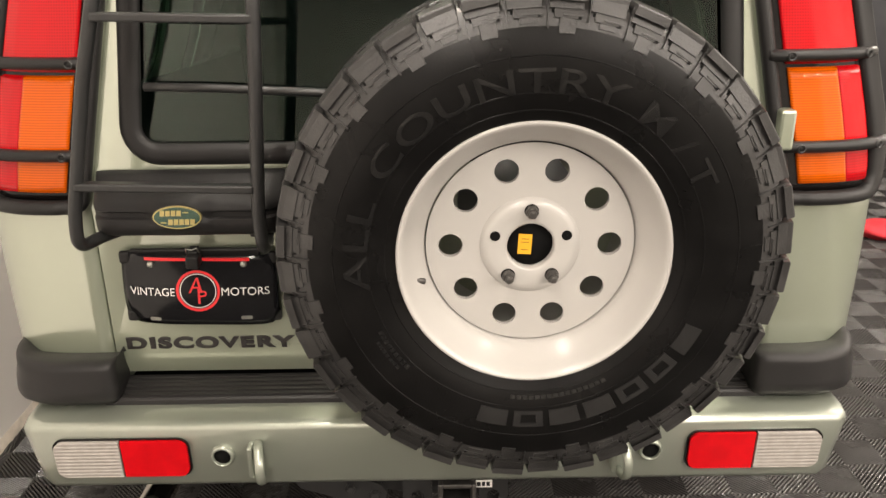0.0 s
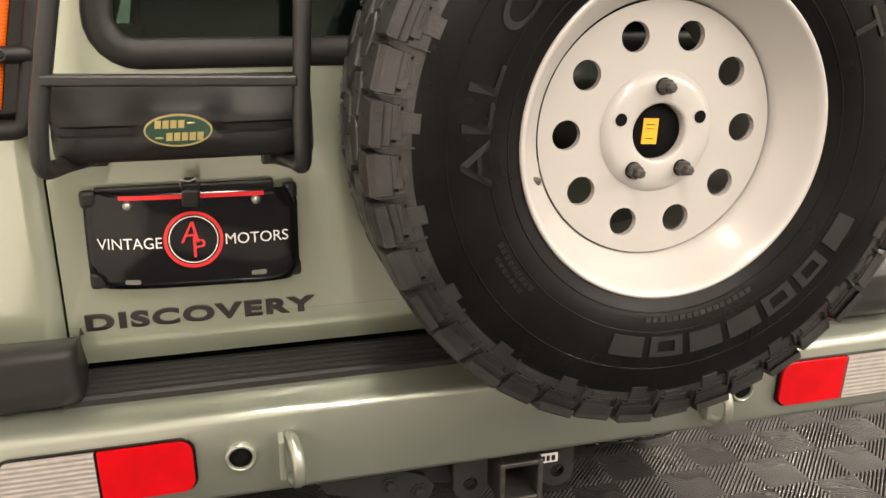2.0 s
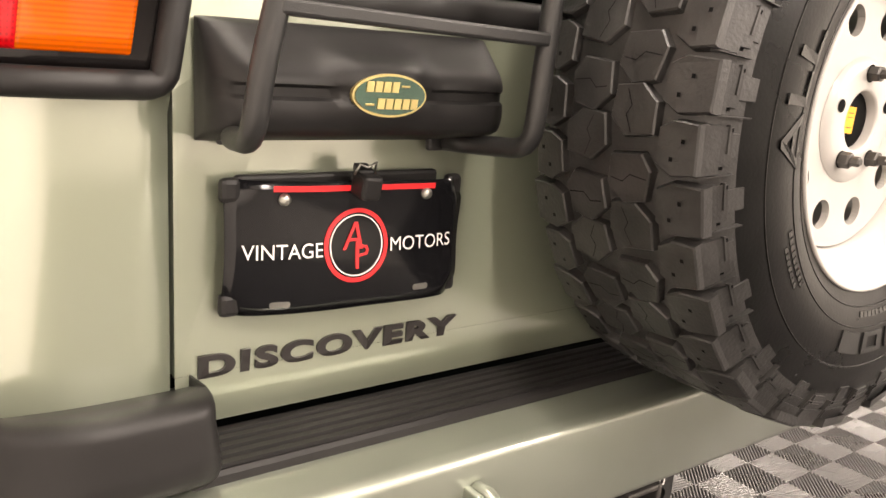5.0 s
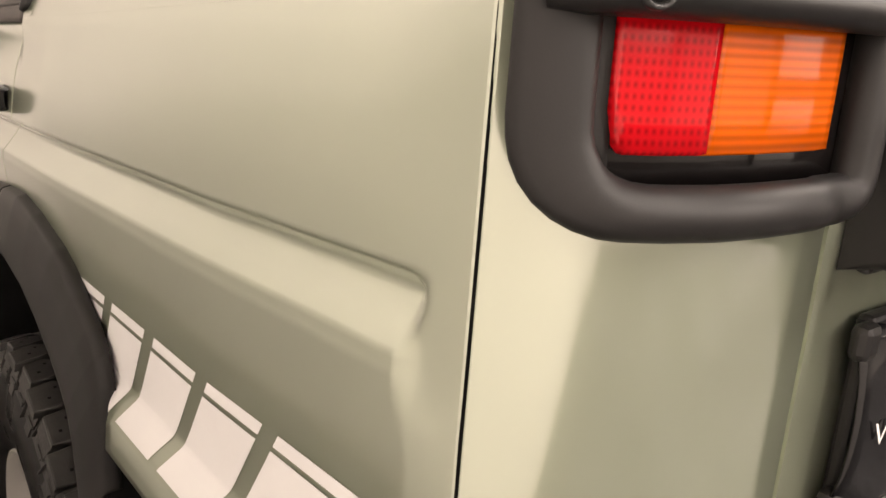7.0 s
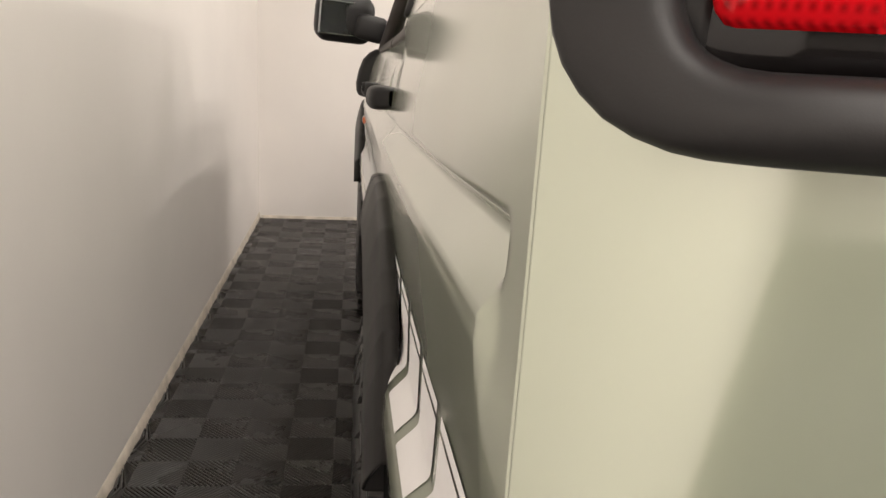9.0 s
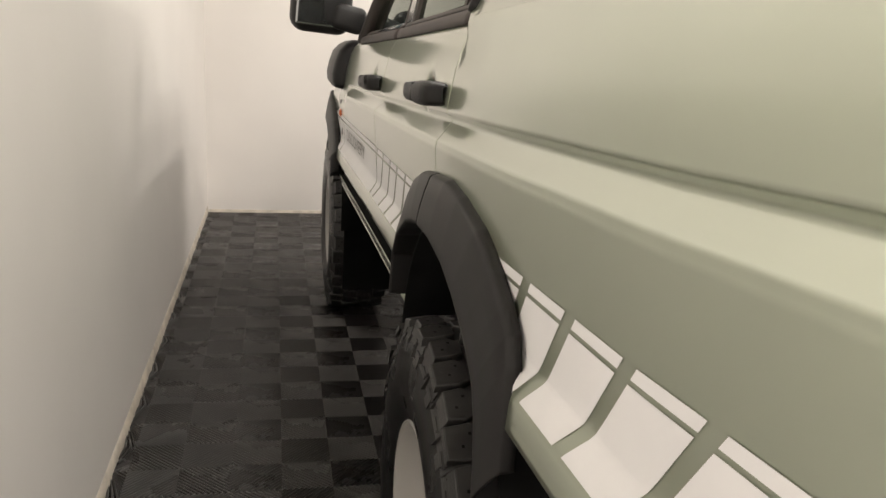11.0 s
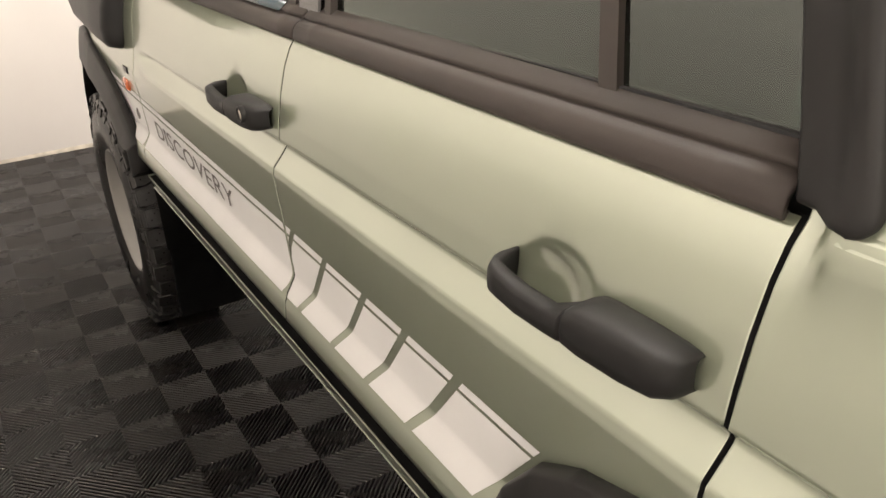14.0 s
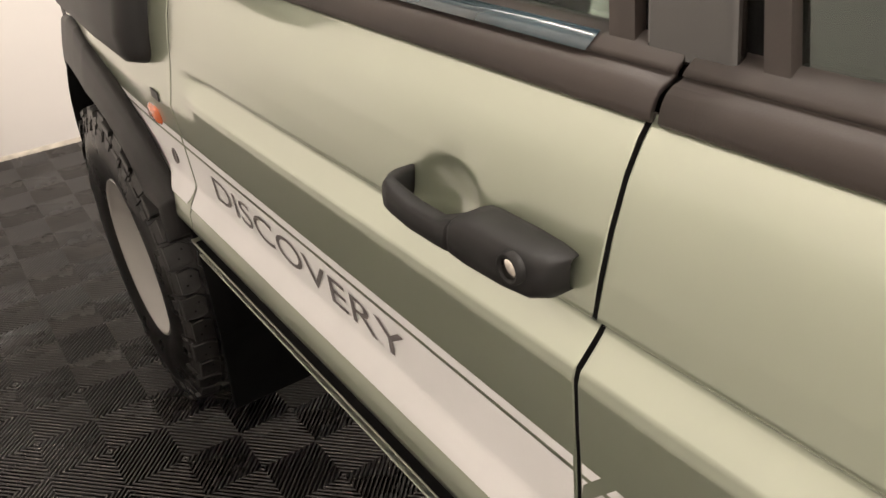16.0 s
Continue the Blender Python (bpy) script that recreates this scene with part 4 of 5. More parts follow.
for side in (-1, 1):
    # upper quarter with its window opening
    q0, q1 = 0.066, 1.172
    hole = [(0.629 + a, 1.5675 + b) for a, b in round_rect(0.696, 0.387, 0.080, 14)]
    hole = [(u - 0.10 * (v - 1.39) if u < 0.5 else u + lean(v), v) for u, v in hole]
    bottom = [(q0 + (1.15 - q0) * i / 22, 1.353) for i in range(23)] + [(1.16, 1.353), (1.166, 1.353), (q1, 1.353)]
    up = slab("upper_quarter", bottom + [(q1 + lean(1.40), 1.40), (q1 + lean(1.45), 1.45), (q1 + lean(1.50), 1.50), (q1 + lean(1.86), 1.86), (0.6, 1.86), (0.067, 1.86), (0.0665, 1.6)], [hole], side_pt(side, 0.0005), 0.02, PAINT, car, "sage-green window surround")
    up.data.polygons.foreach_set("use_smooth", [True] * len(up.data.polygons))
    sharp(up, 35)
    tube("quarter_seal", [surf(u, v, -0.002, side) for u, v in hole], 0.0032, PLASTIC, up, "black rubber seal", 8, True, 0.6)
    inner_ = [(0.629 + (u - 0.629) * 0.94, 1.579 + (v - 1.5675) * 0.87) for u, v in hole]
    slab("glass_border", [(0.629 + (u - 0.629) * 0.99, 1.5675 + (v - 1.5675) * 0.985) for u, v in hole], [inner_], side_pt(side, -0.0025), 0.001, PILLAR, up, "black printed glass border")
    slab("quarter_window", [(0.629 + (u - 0.629) * 0.995, 1.5675 + (v - 1.5675) * 0.992) for u, v in hole], [], side_pt(side, -0.004), 0.004, PRIVACY, up, "dark tinted quarter window")

    for nm, y0, y1, parent in (("rear", 1.212, 2.0610, RDOOR if side < 0 else car), ("front", 2.0695, 2.93, FDOOR if side < 0 else car)):
        n = 14
        rows = []
        for i in range(n + 1):
            y = y0 + (y1 - y0) * i / n
            rows.append([surf(y, z, o, side) for z, o in ((1.347, -0.004), (1.3473, 0.003), (1.350, 0.0075), (1.356, 0.010), (1.364, 0.0105), (1.370, 0.009), (1.374, 0.0045), (1.3755, -0.001), (1.377, -0.0045), (1.378, -0.0045), (1.379, -0.002), (1.383, -0.004), (1.389, -0.010), (1.394, -0.019), (1.397, -0.034))])
        if side < 0:
            rows = rows[::-1]
        v, f = grid(rows)
        thick(mesh("sill_trim", v, f, TRIM, parent, "dark grey rubber sill trim below the window", True), 0.006)
        if nm == "rear":
            panes = ((1.225, 1.413), (1.44, 1.992))
            posts = ((1.415, 1.438, -0.010, TRIM), (1.994, 2.013, -0.007, TRIM))
        else:
            panes = ((2.150, 2.92),)
            posts = ((2.120, 2.145, -0.007, TRIM),)
        for a, b in panes:
            slab("door_window", [(a, 1.392), ((a + b) / 2, 1.392), (b, 1.392), (b + lean(1.5) if nm == "rear" else b - 0.05, 1.50), (b - (0.22 if nm == "front" else -lean(1.8)), 1.80), (a + lean(1.8), 1.80), (a + lean(1.5), 1.50)], [], side_pt(side, -0.022), 0.004, PRIVACY if nm == "rear" else CLEAR, parent, "tinted door window" if nm == "rear" else "clear door window")
        for a, b, o, mt in posts:
            slab("window_post", [(a + lean(1.362), 1.362), (b + lean(1.362), 1.362), (b + lean(1.5), 1.50), (b + lean(1.8), 1.80), (a + lean(1.8), 1.80), (a + lean(1.5), 1.50)], [], side_pt(side, o - 0.005), 0.012, mt, parent)
        slab("window_header", [(y0, 1.80), (y1 - (0.25 if nm == "front" else 0), 1.80), (y1 - (0.3 if nm == "front" else 0), 1.86), (y0, 1.86)], [], side_pt(side, 0), 0.02, PAINT, parent)
        if nm == "front":
            strip = [[surf(y, z, o, side) for z, o in ((1.3790, 0.0006), (1.386, -0.0056), (1.391, -0.0105))] for y in (2.15, 2.3, 2.45, 2.6)]
            v, f = grid(strip if side > 0 else strip[::-1])
            thick(mesh("sill_sheen", v, f, BLUESHEEN, parent, "shiny dark plastic inner sill with a bluish sheen in its colour", True), 0.001, 1)
    # black band at the back of the rear door window
    rows = []
    for i in range(30):
        z = 1.355 + (0.03 * (i / 12) ** 1.6 if i <= 12 else 0.03 + 0.475 * (i - 12) / 17)
        dz = z - 1.355
        back = 0.030 - math.sqrt(max(0.0, 0.030 ** 2 - max(0.0, 0.030 - dz) ** 2))
        fore = 0.014 - math.sqrt(max(0.0, 0.014 ** 2 - max(0.0, 0.014 - dz) ** 2))
        ya, yb = 1.148 + back + max(lean(z), -0.012), 1.224 - fore + max(lean(z), -0.012)
        soft_ = min(1.0, dz / 0.008)
        rows.append([surf(ya + (yb - ya) * q, z, -0.016 + (o + 0.016) * (0.35 + 0.65 * soft_), side) for q, o in ((0, -0.016), (0.0, 0.001), (0.03, 0.005), (0.10, 0.008), (0.35, 0.0095), (0.7, 0.0095), (0.92, 0.008), (0.98, 0.004), (1.0, -0.002), (1.0, -0.02))])
    v, f = grid(rows if side > 0 else rows[::-1])
    mesh("window_band", v, f, PLASTIC, RDOOR if side < 0 else car, "black window edge trim", True)
    # gloss panel on the middle pillar, dark gaps round it
    slab("pillar_backing", [(1.985, 1.37), (2.148, 1.37), (2.185, 1.50), (2.185, 1.80), (2.022, 1.80), (2.022, 1.50)], [], side_pt(side, -0.024), 0.004, SHADOW, car)
    pp = slab("pillar_panel", [(2.027, 1.388), (2.033, 1.382), (2.098, 1.382), (2.104, 1.388), (2.104 + lean(1.5), 1.50), (2.104 + lean(1.8), 1.80), (2.027 + lean(1.8), 1.80), (2.027 + lean(1.5), 1.50)], [], side_pt(side, -0.010), 0.012, PILLAR, car, "glossy dark door pillar panel")
    bv = pp.modifiers.new("soft", "BEVEL")
    bv.width, bv.segments, bv.limit_method, bv.angle_limit = 0.003, 2, "ANGLE", radians(50)
    # A-pillar
    tube("a_pillar", [surf(3.02, 1.36, -0.02, side), surf(2.85, 1.55, -0.02, side), surf(2.64, 1.82, -0.02, side)], 0.035, TRIM, car, "", 8)

# roof, bonnet, screen, nose
rows = []
for i in range(9):
    y = 0.07 + 2.6 * i / 8
    rows.append([Vector((XC + s * 0.66, y, 1.86 + rake(y, 1.8) + h)) for s, h in ((-1, 0), (-0.97, 0.05), (-0.8, 0.085), (0, 0.10), (0.8, 0.085), (0.97, 0.05), (1, 0))])
v, f = grid(rows)
thick(mesh("roof", v, f, PAINT, car, "sage-green roof panel", True), 0.02)
rows = [[Vector((XC + s * (0.80 if y > 3 else 0.80), y, z)) for s in (-1, -0.6, 0, 0.6, 1)] for y, z in ((3.04, 1.25), (3.4, 1.245), (3.9, 1.20), (4.2, 1.15), (4.26, 1.05))]
v, f = grid(rows)
thick(mesh("bonnet", v, f, PAINT, car, "sage-green bonnet", True), 0.015)
slab("windscreen", [(-0.7, 0), (0.73, 0), (0.62, 1), (-0.59, 1)], [], lambda u, v, d: (u, 3.02 - 0.38 * v + d, 1.27 + 0.53 * v), 0.005, CLEAR, car, "clear windscreen")
box("nose", (XC - 0.82, 4.2, 0.72), (XC + 0.82, 4.3, 1.14), PLASTIC, car, 0.03, "dark front end")
# cabin floor and trim behind the panels
box("cabin_floor", (XC - 0.80, 0.06, 0.86), (XC + 0.80, 3.1, 0.90), SHADOW, car)
for side in (-1, 1):
    slab("door_card", [(0.08, 0.9), (3.0, 0.9), (3.0, 1.385), (0.08, 1.385)], [], lambda u, v, d: surf(u, max(v, 1.32), -0.045 - d, side) * 1 + Vector((0, 0, min(0, v - 1.32))), 0.02, CLOTH, car)
box("dashboard", (XC - 0.70, 2.78, 0.95), (XC + 0.70, 3.02, 1.30), CLOTH, car, 0.05, "black dashboard")


def seat(x, y, w):
    ob = new("seat")
    hang(ob, car)
    ob.empty_display_size = 0.05
    ob["label"] = "black cloth seat with headrest"
    part("cushion", box_bm((w, 0.5, 0.16), 0.05, pose(x, y + 0.05, 1.02), 3), CLOTH, ob, "", True)
    part("backrest", box_bm((w, 0.15, 0.60), 0.05, pose(x, y - 0.23, 1.32, 10), 3), CLOTH, ob, "", True)
    for hx in ([x] if w < 0.7 else [x - w * 0.28, x + w * 0.28]):
        part("headrest", box_bm((0.27, 0.10, 0.17), 0.045, pose(hx, y - 0.30, 1.70, 8), 3), CLOTH, ob, "", True)


seat(XC - 0.36, 2.35, 0.52)
seat(XC + 0.36, 2.35, 0.52)
seat(XC, 1.40, 1.2)

# ---- white stripe ----
FOLD, SLANT1, SLANT2 = 0.942, 0.80, 0.78


def stripe(parent, ya, yb, slant, z0, z1, clip=None, name="stripe_piece"):
    """A piece of stripe from ya to yb at its top edge, leaning forward on its way down."""
    zs = [z for z in ZLOW if z0 < z < z1] + [z0, z1] + [1.033, 1.013]
    zs = sorted({round(z, 4) for z in zs if z0 <= z <= z1}, reverse=True)
    n = max(2, int((yb - ya) / 0.03))
    rows = []
    for i in range(n + 1):
        row = []
        for z in zs:
            sh = slant * (1.04 - max(z, FOLD)) + 0.8 * max(0, FOLD - z)
            y = ya + (yb - ya) * i / n + sh
            if clip:
                y = min(max(y, clip[0]), clip[1])
            row.append(surf(y, max(z, low(y) + 0.001), 0.0012))
        rows.append(row)
    v, f = grid(rows)
    bm = bmesh.new()
    vs = [bm.verts.new(p) for p in v]
    for q in f:
        bm.faces.new([vs[i] for i in q])
    bmesh.ops.remove_doubles(bm, verts=bm.verts[:], dist=0.00015)
    bmesh.ops.dissolve_degenerate(bm, dist=0.00015, edges=bm.edges[:])
    me = bpy.data.meshes.new(name)
    bm.to_mesh(me)
    bm.free()
    me.materials.append(DECAL)
    me.polygons.foreach_set("use_smooth", [True] * len(me.polygons))
    ob = new(name, me)
    hang(ob, parent)
    return ob


TOP, LINE0, LINE1, BOT = 1.040, 1.0262, 1.0205, 0.907
REAR_PIECES = [(0.828, 0.96), (0.697, 0.811), (0.560, 0.674), (0.423, 0.537), (0.289, 0.402), (0.141, 0.268), (0.088, 0.122), (0.030, 0.071)]
for a, b in REAR_PIECES:
    stripe(QUARTER, a + (0.005 if a < 0.8 else 0), b, SLANT1, LINE0, TOP, (0.070, 0.99))
    stripe(QUARTER, a + (0.005 if a < 0.8 else 0), b, SLANT1, BOT, LINE1, (0.070, 0.99))
FRONT_PIECES = [(1.395, 1.536), (1.555, 1.659), (1.676, 1.773), (1.790, 1.903), (1.920, 2.028)]
for a, b in FRONT_PIECES:
    stripe(RDOOR, a, b, SLANT2, LINE0, TOP, (1.39, 2.0675))
    stripe(RDOOR, a, b, SLANT2, BOT, LINE1, (1.39, 2.0675))
stripe(RDOOR, 2.045, 2.2, SLANT2, LINE0, TOP, (1.39, 2.0675))
stripe(RDOOR, 2.045, 2.2, SLANT2, BOT, LINE1, (1.39, 2.0675))
for parent, a, b in ((FDOOR, 2.0782, 3.0338), (WING, 3.0425, 3.42)):
    for z0, z1 in ((LINE0, TOP), (BOT, LINE1)):
        for k in range(4):
            stripe(parent, a - 0.09 + (b - a + 0.09) * k / 4, a - 0.09 + (b - a + 0.09) * (k + 1) / 4, SLANT2, z0, z1, (a, b), "stripe")
# front door's first piece begins at the bar on the rear door
word("DISCOVERY", -2.925, -2.350, 0.962, 1.006, lambda a, b, d: surf(-a, b, 0.0026), DECALG, FDOOR, 0.0, 0.0, "grey model lettering on the white stripe")
v, f = lathe([(0.0001, 0.0004), (0.0105, 0.0004), (0.0106, -0.0004), (0.0150, -0.0004), (0.0152, 0.002)], 24)
mesh("wing_mark", v, f, DECALG, WING, "round grey mark on the white stripe", True, Matrix.Translation(surf(3.118, 0.978, 0.0026)) @ pose(0, 0, 0, 0, 0, -90))

# ---- wheel arch flares ----
OUT2 = [(-0.402, 0.81), (-0.408, 0.895), (-0.367, 0.936), (-0.312, 0.978), (-0.264, 1.004), (-0.198, 1.030), (-0.113, 1.060), (-0.022, 1.088), (0.06, 1.103), (0.15, 1.104), (0.25, 1.085), (0.32, 1.055), (0.37, 1.015), (0.41, 0.965), (0.43, 0.90), (0.436, 0.855)]
INN2 = [(-0.376, 0.79), (-0.372, 0.865), (-0.30, 0.86), (-0.245, 0.91), (-0.20, 0.94), (-0.14, 0.963), (-0.07, 0.978), (0.0, 0.985), (0.06, 0.988), (0.13, 0.987), (0.19, 0.984), (0.25, 0.972), (0.31, 0.945), (0.37, 0.905), (0.41, 0.85), (0.425, 0.79)]

OUT = [(-0.346, 0.80), (-0.345, 0.87), (-0.342, 0.935), (-0.328, 0.970), (-0.30, 0.995), (-0.246, 1.025), (-0.16, 1.063), (-0.05, 1.089), (0.04, 1.101), (0.15, 1.096), (0.24, 1.088), (0.31, 1.066), (0.37, 1.03), (0.415, 0.975), (0.44, 0.915), (0.447, 0.855)]
INN = [(-0.30, 0.74), (-0.297, 0.79), (-0.285, 0.845), (-0.268, 0.88), (-0.24, 0.905), (-0.20, 0.93), (-0.13, 0.962), (-0.05, 0.988), (0.05, 1.003), (0.155, 1.005), (0.21, 0.998), (0.26, 0.987), (0.31, 0.968), (0.37, 0.94), (0.415, 0.89), (0.43, 0.80)]


def flare(c, i0, i1, parent, side, label="", k_=1.0, outer_=OUT, inner_=INN):
    rows = []
    n = 15
    for i in range(round(i0 * n), round(i1 * n) + 1):
        t = i / n
        k = min(len(outer_) - 2, int(t))
        q = t - k
        o = [outer_[k][j] * (1 - q) + outer_[k + 1][j] * q for j in (0, 1)]
        w = [inner_[k][j] * (1 - q) + inner_[k + 1][j] * q for j in (0, 1)]
        row = []
        for s, off in ((-0.02, -0.004), (0.0, 0.006), (0.02, 0.0125), (0.06, 0.0165), (0.3, 0.024), (0.6, 0.031), (0.9, 0.036), (0.97, 0.0355), (1.0, 0.030), (1.005, 0.018), (1.01, -0.03), (1.01, -0.08)):
            y = c + k_ * (o[0] * (1 - s) + w[0] * s)
            z = o[1] * (1 - s) + w[1] * s
            row.append(Vector((XC + side * (half(y, 1.05) + off + 0.004), y, z + rake(y, 1.0))))
        rows.append(row)
    if side > 0:
        rows = rows[::-1]
    v, f = grid(rows)
    return thick(mesh("arch_flare", v, f, PLASTIC, parent, label, True), 0.004)


for side in (-1, 1):
    flare(AX1, 0, 8.94, car, side, "black plastic rear wheel-arch flare")
    flare(AX1, 9.03, 15, RDOOR if side < 0 else car, side, "black plastic arch flare on the door")
    flare(ARCH2, 0, 15, WING if side < 0 else car, side, "black plastic front wheel-arch flare", STRETCH, OUT2, INN2)
    for c, ry, rz in ((1.065, 0.415, 0.41), (3.64, 0.52, 0.385)):
        rows = []
        for i in range(21):
            a = math.pi * i / 20
            rows.append([Vector((XC + side * w, c + ry * math.cos(a), 0.62 + rz * math.sin(a) - (0.1 if i in (0, 20) else 0))) for w in (0.885, 0.5)])
        v, f = grid(rows)
        thick(mesh("wheel_well", v, f, SHADOW, car, "black wheel well", True), 0.008, 0)
        box("well_back", (XC + side * 0.49, c - ry, 0.5), (XC + side * 0.50, c + ry, 1.04), SHADOW, car)

# ---- door handles ----
def handle(yc, parent, keyhole):
    zc = 1.229
    L = 0.232
    rows = []
    prof = [(0.0, 0.006, 0.016), (0.02, 0.030, 0.020), (0.06, 0.040, 0.0185), (0.12, 0.043, 0.016), (0.25, 0.044, 0.0155), (0.42, 0.044, 0.0155), (0.50, 0.044, 0.018), (0.514, 0.0442, 0.0200), (0.518, 0.0405, 0.0188), (0.524, 0.0405, 0.0198), (0.528, 0.0442, 0.0222), (0.54, 0.044, 0.0245), (0.60, 0.044, 0.0265), (0.80, 0.042, 0.0265), (0.93, 0.038, 0.0245), (0.985, 0.028, 0.021), (1.0, 0.006, 0.017)]
    n = 14
    for t, d, h in prof:
        y = yc + L / 2 - t * L
        h = h * 0.84
        cz = zc + rake(y, 1.2) - 0.007 + (0.004 if t > 0.5 else 0.0) + (0.007 * (1 - t / 0.25) if t < 0.25 else 0)
        inner = 0.022 if 0.03 < t < 0.5 else -0.01
        x0 = XC - half(y, 1.223)
        row = []
        for i in range(n):
            a = 2 * math.pi * i / n
            c, s = math.cos(a), math.sin(a)
            sx = math.copysign(abs(c) ** 0.55, c)
            sz = math.copysign(abs(s) ** 0.55, s)
            mid, rad = (d + inner) / 2, (d - inner) / 2
            row.append(Vector((x0 - (mid + rad * sx), y, cz + h * sz)))
        rows.append(row + [row[0]])
    v, f = grid(rows)
    bm = bmesh.new()
    vs = [bm.verts.new(p) for p in v]
    for q in f:
        bm.faces.new([vs[i] for i in q])
    bmesh.ops.remove_doubles(bm, verts=bm.verts[:], dist=0.0001)
    hd = part("door_handle", bm, GRIP, parent, "black plastic pull handle", True)
    if keyhole:
        yk = yc - 0.087
        p = Vector((XC - half(yk, 1.22) - 0.0425, yk, zc + rake(yk, 1.2) + 0.004))
        v, f = lathe([(0.0001, 0.001), (0.0098, 0.001), (0.0106, -0.0015), (0.0135, -0.002), (0.0142, 0.006)], 20)
        mesh("key_ring", v, f, GRIP, parent, "", True, Matrix.Translation(p) @ pose(0, 0, 0, 0, 0, -90))
        v, f = lathe([(0.0001, -0.0012), (0.0086, -0.0012), (0.0092, 0.003)], 16)
        mesh("key_lock", v, f, CHROME, parent, "bright steel key lock", True, Matrix.Translation(p + Vector((0.0006, 0, 0))) @ pose(0, 0, 0, 0, 0, -90))
    return hd


handle(1.346, RDOOR, False)
handle(2.214, FDOOR, True)

# indicator and vent mark on the wing
p = surf(3.17, 0.995 + 0.04, 0)
part("side_indicator", box_bm((0.02, 0.06, 0.034), 0.012, pose(p.x + 0.0, 3.165, 1.005, 0, 0, 0), 4), ORANGE, WING, "orange side indicator lens", True)
box("wing_badge", (surf(3.12, 1.1).x - 0.003, 3.10, 1.045), (surf(3.12, 1.1).x - 0.0005, 3.14, 1.062), BADGED, WING, 0.001)

# mirror
mirror = new("door_mirror")
hang(mirror, car)
mirror.empty_display_size = 0.05
mirror["label"] = "black plastic door mirror"
part("mirror_head", box_bm((0.235, 0.13, 0.185), 0.055, pose(-0.968, 3.115, 1.403, 0, 4, 8), 5), PLASTIC, mirror, "", True)
part("mirror_glass", box_bm((0.185, 0.012, 0.130), 0.005, pose(-0.975, 3.052, 1.403, 0, 4, 17)), MIRROR, mirror, "mirror glass")
part("mirror_arm", box_bm((0.13, 0.07, 0.10), 0.025, pose(-0.865, 3.08, 1.37, 0, 12, 0), 3), PLASTIC, mirror, "", True)
# raised air intake body along the top of the wing
rows = []
for y, k in ((3.135, 0.0), (3.136, 0.5), (3.141, 0.75), (3.152, 0.92), (3.175, 1.0), (3.4, 1.0), (3.7, 1.0), (4.0, 1.0), (4.13, 0.98), (4.17, 0.85), (4.19, 0.6), (4.195, 0.0)):
    row = []
    for z, o in ((1.165, -0.02), (1.168, 0.01), (1.176, 0.032), (1.195, 0.045), (1.23, 0.052), (1.28, 0.052), (1.325, 0.05), (1.352, 0.04), (1.366, 0.02), (1.37, -0.06)):
        row.append(surf(y, 1.26 + (z - 1.26) * (0.55 + 0.45 * k), -0.02 + (o + 0.02) * k))
    rows.append(row)
v, f = grid(rows)
mesh("air_intake", v, f, PLASTIC, WING, "satin black air intake body along the wing", True)


# ---- wheels ----
def cut(poly, a, b, c):
    """Keep the part of a polygon where a x + b y <= c."""
    out = []
    for i in range(len(poly)):
        p, q = poly[i], poly[(i + 1) % len(poly)]
        dp, dq = a * p[0] + b * p[1] - c, a * q[0] + b * q[1] - c
        if dp <= 0:
            out.append(p)
        if (dp < 0 < dq) or (dq < 0 < dp):
            t = dp / (dp - dq)
            out.append((p[0] + (q[0] - p[0]) * t, p[1] + (q[1] - p[1]) * t))
    return out


